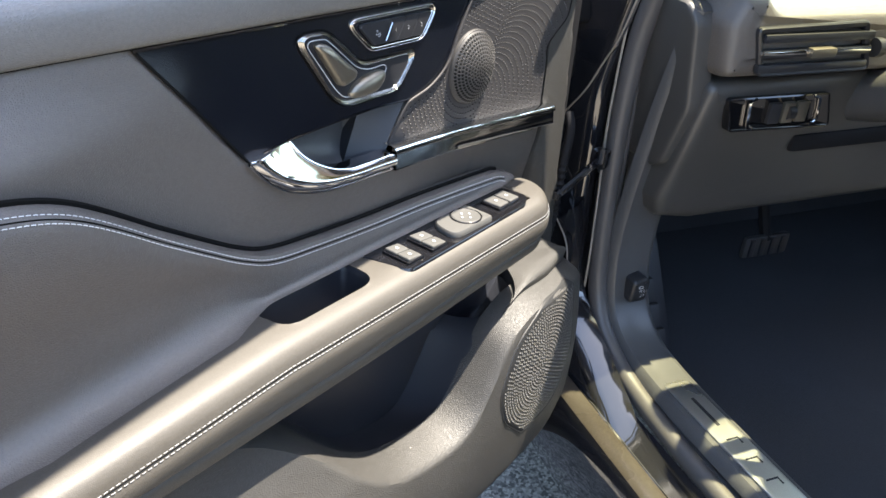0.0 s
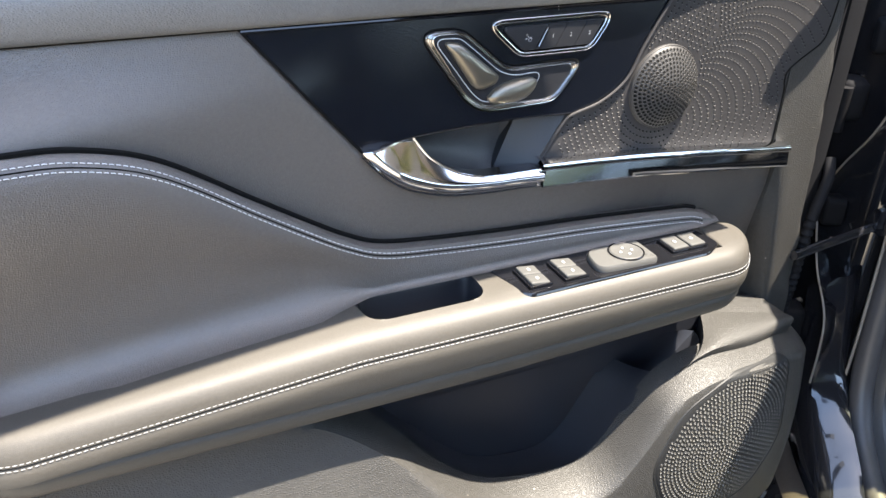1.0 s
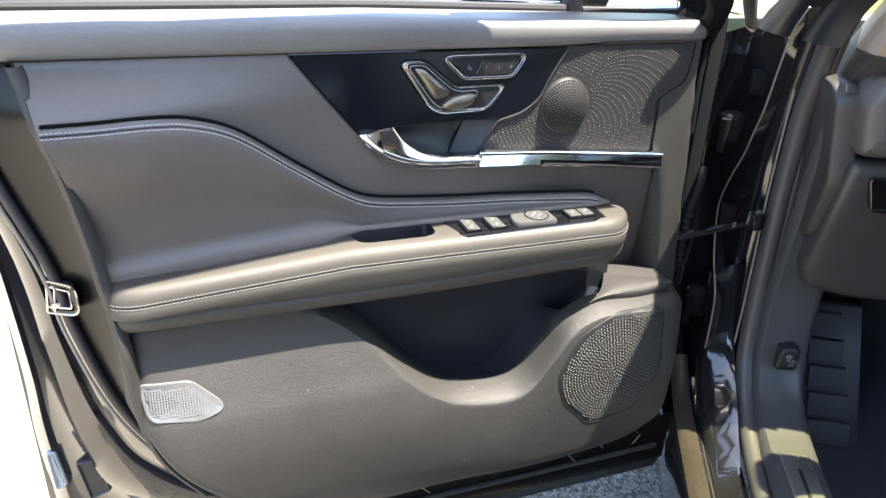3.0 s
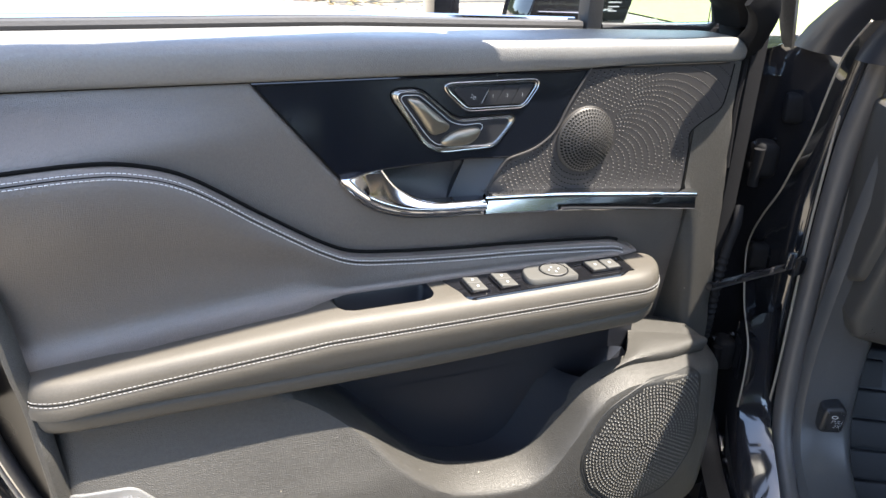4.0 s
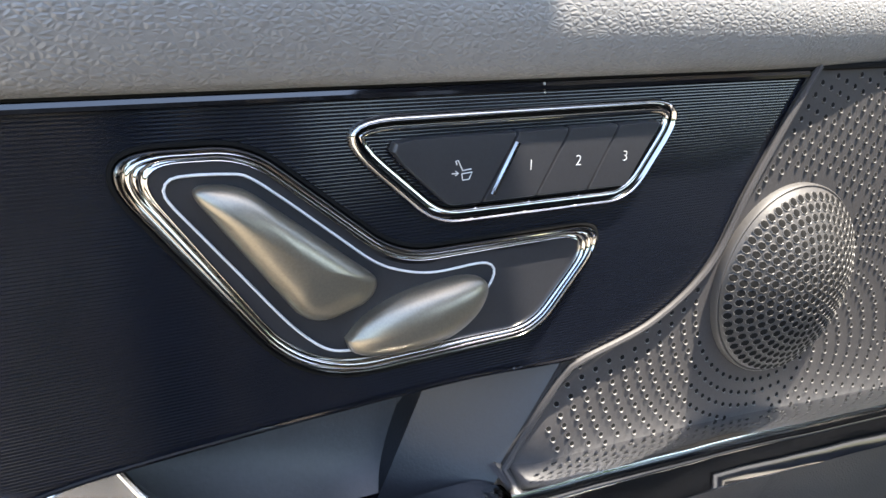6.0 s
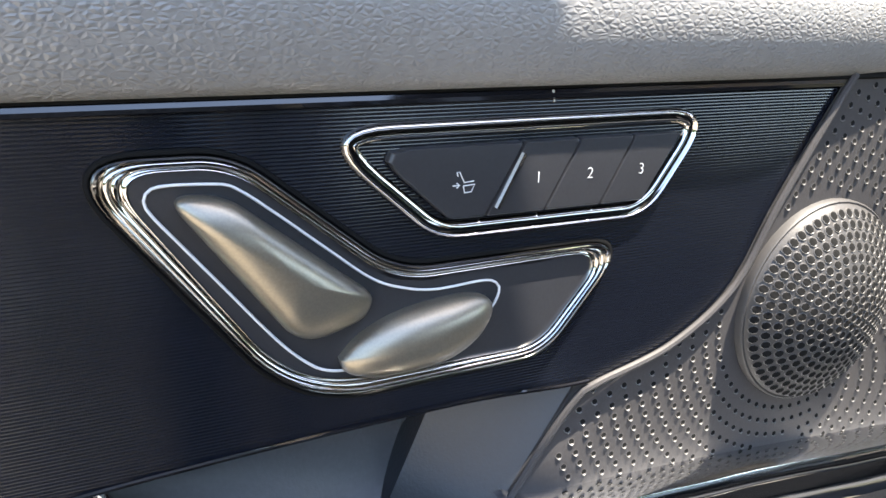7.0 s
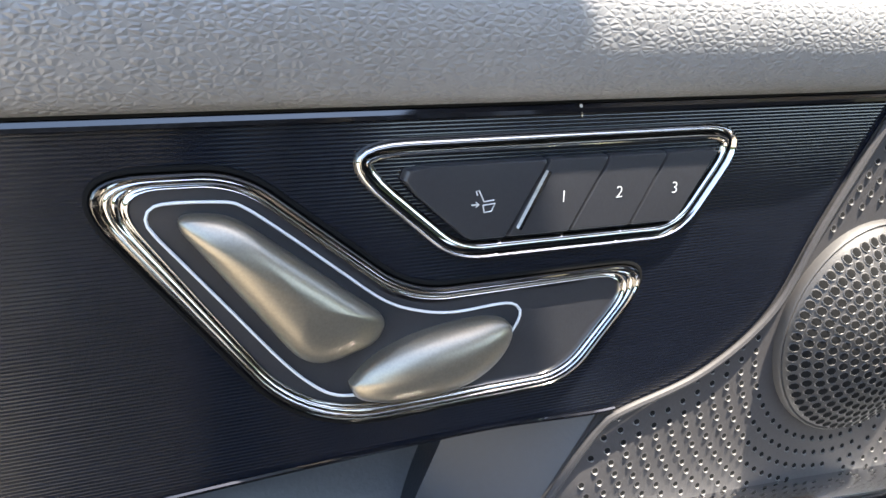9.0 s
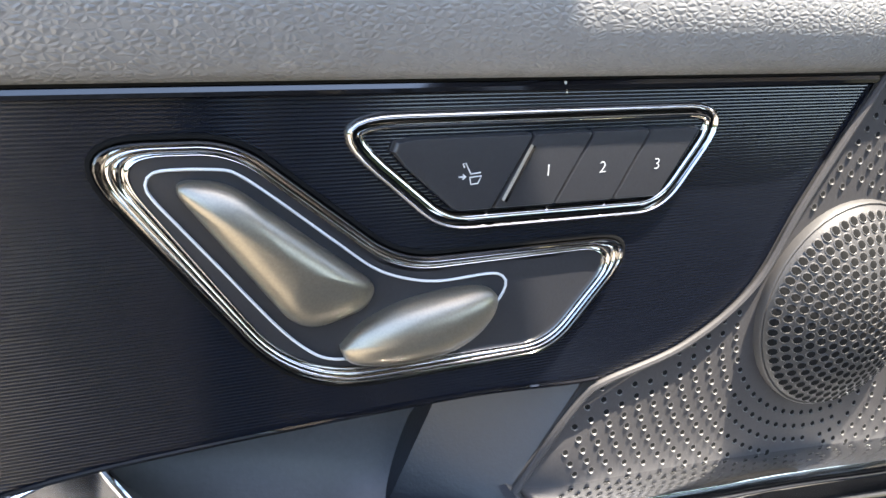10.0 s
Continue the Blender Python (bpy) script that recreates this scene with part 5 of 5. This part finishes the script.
lowf = lambda z: -0.122 + 0.3 * max(0, 0.86 - z)
part("lower_dash", stack(lowd, [(0, -0.2), (0, -0.012), (0.003, -0.004), (0.008, 0.0), (0.016, 0.002), (0.03, 0.003)], lambda a, b, h: car(lowf(b) - h, a, b)), DASH, dash, "dark brown-grey lower dashboard")
upd = rounded([(0.122, 0.914), (0.112, 0.99), (0.13, 1.028), (0.17, 1.03), (0.195, 1.008), (1.45, 1.008), (1.45, 0.905)], [0.02, 0.04, 0.02, 0.02, 0.03, 0.01, 0.01], 8)
part("upper_dash", stack(upd, [(0, -0.4), (0, -0.03), (0.0015, -0.02), (0.004, -0.01), (0.008, -0.003), (0.014, 0.0), (0.03, 0.003)], lambda a, b, h: car(-0.146 - h, a, b)), LEATHER, dash, "padded dark upper dashboard")
part("dash_stitching", dashes([car(-0.1 + 0.01 * k, 0.135, 1.037 - 0.0004 * k * k) for k in range(6)] , 0.005, 0.002, 0.0005), THREAD, dash)
vent = part("air_vent", stack(rounded([(0.15, 0.989), (0.348, 0.994), (0.378, 0.922), (0.172, 0.921)], 0.008, 6), [(0, -0.01), (0, 0.005), (0.002, 0.007), (0.008, 0.005), (0.01, -0.012)], lambda a, b, h: car(-0.15 - h, a, b)), SATIN, dash, "air vent with bright centre bar")
for k in range(3):
    z = 0.927 + 0.0205 * k
    part("louvre", block((-0.16, 0.164, z), (-0.148, 0.364, z + 0.012), 0.003, car), SATIN, vent)
part("vent_bar", block((-0.163, 0.162, 0.953), (-0.154, 0.36, 0.9575), 0.001, car), CHROME, vent, "bright vent bar")
part("vent_tab", block((-0.17, 0.243, 0.948), (-0.156, 0.288, 0.961), 0.003, car), KNOB, vent, "small metallic vent tab")
part("vent_wheel", tube([car(-0.155, 0.372, 0.955), car(-0.155, 0.385, 0.955)], 0.014, 14), SATIN, vent)
lights = part("lamp_switch", stack(rounded([(0.152, 0.884), (0.343, 0.882), (0.362, 0.828), (0.166, 0.833)], 0.006, 6), [(0, -0.01), (0, 0.005), (0.002, 0.006), (0.004, 0.005)], lambda a, b, h: car(-0.128 - h, a, b)), PIANO, dash, "gloss black lamp switch panel")
for a, d in ((0.19, 0.012), (0.322, -0.012)):
    part("silver_bracket", tube([car(-0.134, a + d, 0.881), car(-0.136, a, 0.876), car(-0.136, a + 0.004, 0.842), car(-0.134, a + d + 0.005, 0.836)], 0.0028, 6), CHROME, lights)
for k in range(3):
    part("lamp_key", block((-0.14, 0.228 + 0.026 * k, 0.842), (-0.131, 0.25 + 0.026 * k, 0.874), 0.003, car), KNOB if k else SATIN, lights)
part("lamp_wheel", tube([car(-0.136, 0.262, 0.858), car(-0.136, 0.274, 0.858)], 0.011, 12), SATIN, lights)
part("dash_slot", block((lowf(0.8) - 0.006, 0.325, 0.776), (lowf(0.8) + 0.01, 0.7, 0.806), 0.008, car), MATT, dash, "dark slot in the lower dashboard")
# unseen hood, added to block sun from the front of the scuff plate
part("shading_hood", block((-0.32, 0.29, 1.0), (-0.235, 0.66, 1.12), 0.03, car, seg=3), BELT, dash, "unseen padded hood added to shade the front of the scuff plate")
# unseen wheel, placed so its rim casts a stripe across the scuff plate
wheel = thing("unseen_steering_wheel", "unseen steering wheel added to cast a stripe on the scuff plate", "steering wheel")


def on_wheel(a, b, h=0.0):
    """Onto the tilted wheel: a across, b up along its face, h towards the seat."""
    return car(-0.38 + 0.42 * b - 0.9 * h, 0.44 + a, 0.96 + 0.9 * b + 0.42 * h)


part("rim", tube([on_wheel(0.185 * math.cos(t), 0.185 * math.sin(t)) for t in np.linspace(0, 2 * math.pi, 48, endpoint=False)], 0.015, 10, closed=True), TRIM, wheel)
hub = rounded([(-0.085, 0.05), (0.085, 0.05), (0.06, -0.07), (-0.06, -0.07)], 0.03, 5)
part("hub", stack(hub, [(0.01, -0.05), (0, -0.02), (0.004, 0.012), (0.02, 0.022)], on_wheel), TRIM, wheel)
for side in (-1, 1):
    part("spoke", block((min(side * 0.07, side * 0.18), -0.012, -0.015), (max(side * 0.07, side * 0.18), 0.02, 0.002), 0.004, on_wheel), TRIM, wheel)
part("column", tube([on_wheel(0, 0, -0.03), car(-0.1, 0.44, 0.86)], 0.04, 14), TRIM, wheel)
# kick panel, bonnet release, footrest, pedal, floor
rows = []
path = crv([(-0.1, 1.0), (-0.066, 0.87), (-0.042, 0.75), (-0.024, 0.62), (-0.026, 0.54), (-0.044, 0.478), (-0.085, 0.44), (-0.15, 0.424), (-0.28, 0.418), (-0.6, 0.418), (-1.2, 0.418)], 70)
turn = np.gradient(path, axis=0)
turn /= np.linalg.norm(turn, axis=1)[:, None]
for (f, z), (a, b) in zip(path, turn):
    rows.append([car(f + b * d, r, z - a * d) for r, d in ((0.088, -0.014), (0.092, -0.003), (0.1, 0.003), (0.11, 0.001), (0.125, 0.0), (0.165, -0.001), (0.176, -0.006), (0.184, -0.02), (0.19, -0.14))])
part("kick_panel", grid(rows), TRIM, body, "smooth dark plastic kick panel and sill trim")
pull = thing("bonnet_release", "black bonnet release lever on the kick panel", "lever")
lever = part("lever", stack(rounded([(0.12, 0.488), (0.158, 0.49), (0.16, 0.528), (0.15, 0.538), (0.124, 0.532)], 0.009, 6), [(0, -0.06), (0, -0.006), (0.002, -0.001), (0.005, 0.001), (0.01, 0.001)], lambda a, b, h: car(-0.052 - h, a, b)), SATIN, pull)
for text, z, size in (("PULL", 0.512, 0.0085), ("2X", 0.5035, 0.0085)):
    num = writing(text, size, (0, 0, 0), lever)
    num.name = "lettering"
    for v in num.data.vertices:
        v.co = car(-0.0535 + v.co.y, 0.146 + v.co.x + 0.3 * v.co.z, z + v.co.z)
part("lever_mark", tube([car(-0.054, 0.14 + 0.0045 * math.cos(t), 0.5205 + 0.0025 * math.sin(t)) for t in np.linspace(0, 6.28, 14)], 0.0005, 5), PRINT, lever)
rest = thing("footrest", "ribbed black rubber footrest in the footwell", "footrest")
for k in range(5):
    z0 = 0.478 - 0.049 * k
    bm = block((0, 0.0, -0.021), (0.01, 0.062 + 0.005 * k, 0.021), 0.003)
    for v in bm.verts:
        f, r, z = v.co
        v.co = car(0.128 + 0.5 * (z0 + z - 0.385) - f, 0.24 + 0.004 * k + r, z0 + z)
    part("rubber_pad", bm, RUBBER, rest)
bm = block((0.0, 0.225, -0.16), (0.03, 0.345, 0.13), 0.006)
for v in bm.verts:
    f, r, z = v.co
    v.co = car(0.13 + 0.5 * z + f, r + 0.06 * (0.1 - z), 0.385 + z)
part("rest_plate", bm, SHADE, rest)
pedal = thing("brake_pedal", "black ribbed brake pedal hanging in the footwell", "pedal")
part("pedal_pad", block((0.092, 0.51, 0.435), (0.106, 0.63, 0.485), 0.008, car), RUBBER, pedal)
for k in range(4):
    part("pad_rib", block((0.088, 0.522 + 0.027 * k, 0.44), (0.093, 0.535 + 0.027 * k, 0.48), 0.001, car), SHADE, pedal)
part("pedal_arm", tube([car(0.1, 0.57, 0.47), car(0.16, 0.57, 0.6), car(0.12, 0.57, 0.7)], 0.012, 8), MATT, pedal)
floor = thing("cabin_floor", "dark carpet floor of the car", "floor", kind="structure")
part("carpet", grid([[car(f, r, 0.26 + 0.12 * max(0, f - 0.1) + (0.1 if r < 0.17 else 0)) for r in (0.1, 0.15, 0.17, 0.2, 0.5, 0.9, 1.5)] for f in np.linspace(-2.2, 0.5, 20)]), CARPET, floor)
part("firewall", block((0.45, 0.1, 0.2), (0.5, 1.5, 1.0), 0.01, car), CARPET, floor)
scuff = thing("scuff_plate", "brushed steel scuff plate on the door sill", "scuff plate")
part("plate", stack(rounded([(-0.19, 0.112), (-0.19, 0.16), (-0.8, 0.16), (-0.8, 0.112)], 0.008, 6), [(0, 0), (0, 0.003), (0.002, 0.004), (0.006, 0.004)], lambda a, b, h: car(a, b, 0.4185 + h)), STEEL, scuff)
part("plate_slot", block((-0.3, 0.133, 0.4222), (-0.235, 0.138, 0.4238), 0, car), SHADE, scuff, smooth=False)
for k in range(7):
    part("plate_mark", tube([car(-0.33 - 0.042 * k, 0.126, 0.4228), car(-0.33 - 0.042 * k, 0.146, 0.4228), car(-0.342 - 0.042 * k, 0.146, 0.4228)], 0.0016, 5), SHADE, scuff)

# ---- outside ----
ground = thing("ground", "speckled grey asphalt and sunlit concrete", "ground", kind="structure")
part("asphalt", grid([[(x, y, 0) for x in (-300, -60, -3, 0, 2, 60, 300)] for y in (-300, -60, -3, 0, 4, 60, 300)]), ASPHALT, ground, smooth=False)
slab = thing("pavement", "smooth pale sunlit concrete paving beside the asphalt", "paving", kind="structure")
part("slab", block((-30, -12, 0), (-0.45, 10.2, 0.006), 0.002), PAVING, slab, smooth=False)
kerb = thing("kerb", "pale concrete kerb along the road", "kerb", kind="structure")
part("kerb_stone", block((2.5, 10.3, 0), (60, 10.45, 0.12), 0.02), CONCRETE, kerb)
road = thing("road", "grey road beyond the kerb", "road", kind="structure")
part("road_sheet", grid([[(x, y, 0.006) for x in (3, 8, 60)] for y in (10.45, 14, 17)]), ROAD, road, smooth=False)
verge = thing("verge", "pale green grass verge beside the road", "grass", kind="stuff")
part("verge_turf", grid([[(x, y, 0.02) for x in (6.5, 12, 60)] for y in (6.0, 8, 10.3)]), GRASS, verge, smooth=False)
# fallen leaves on the ground
leaves = thing("leaf_litter", "scattered pile of dry brown leaves", "leaves", kind="stuff")
bm = bmesh.new()
for k in range(420):
    u, a = random.gauss(0, 0.45), random.uniform(0, 6.28)
    x, y = 2.45 + 1.1 * u + 0.3 * random.gauss(0, 1), 11.2 - 1.2 * u + 0.35 * random.gauss(0, 1)
    w, l, z = random.uniform(0.03, 0.06), random.uniform(0.06, 0.11), random.uniform(0.005, 0.06)
    p = [(l, 0, 0.01), (0.2 * l, w, 0.02), (-l, 0, 0), (0.2 * l, -w, 0.015)]
    bm.faces.new([bm.verts.new((x + i * math.cos(a) - j * math.sin(a), y + i * math.sin(a) + j * math.cos(a), z + q)) for i, j, q in p])
part("leaf_pile", bm, LEAF, leaves, smooth=False)
# low fence across the road
fence = thing("fence", "dark metal fence along the far side of the road", "fence")
for k in range(14):
    part("fence_post", block((4.0 + 1.2 * k, 17.3, 0), (4.1 + 1.2 * k, 17.4, 1.1), 0.01), SHADE, fence)
for z in (0.25, 0.95):
    part("fence_rail", block((3.8, 17.32, z), (20, 17.38, z + 0.06), 0.01), SHADE, fence)

# far planting closes the view all round
rows = []
for k in range(4):
    row = []
    for a in np.linspace(0, 2 * math.pi, 181)[:-1]:
        r = 42 + 3 * math.sin(7 * a) + random.uniform(-1, 1)
        row.append((r * math.cos(a), r * math.sin(a), (0, 2.5, 4.5, 6.0 + 1.6 * math.sin(11 * a) + random.uniform(-1, 1))[k]))
    rows.append(row)
trees = thing("backdrop", "distant dark green trees round the car park", "trees", kind="structure")
part("far_planting", grid(rows, closed=True), mat("far_leaves", (0.05, 0.065, 0.025), 0.9, grain=0.3, scale=3, vary=0.6, big=0.8), trees)
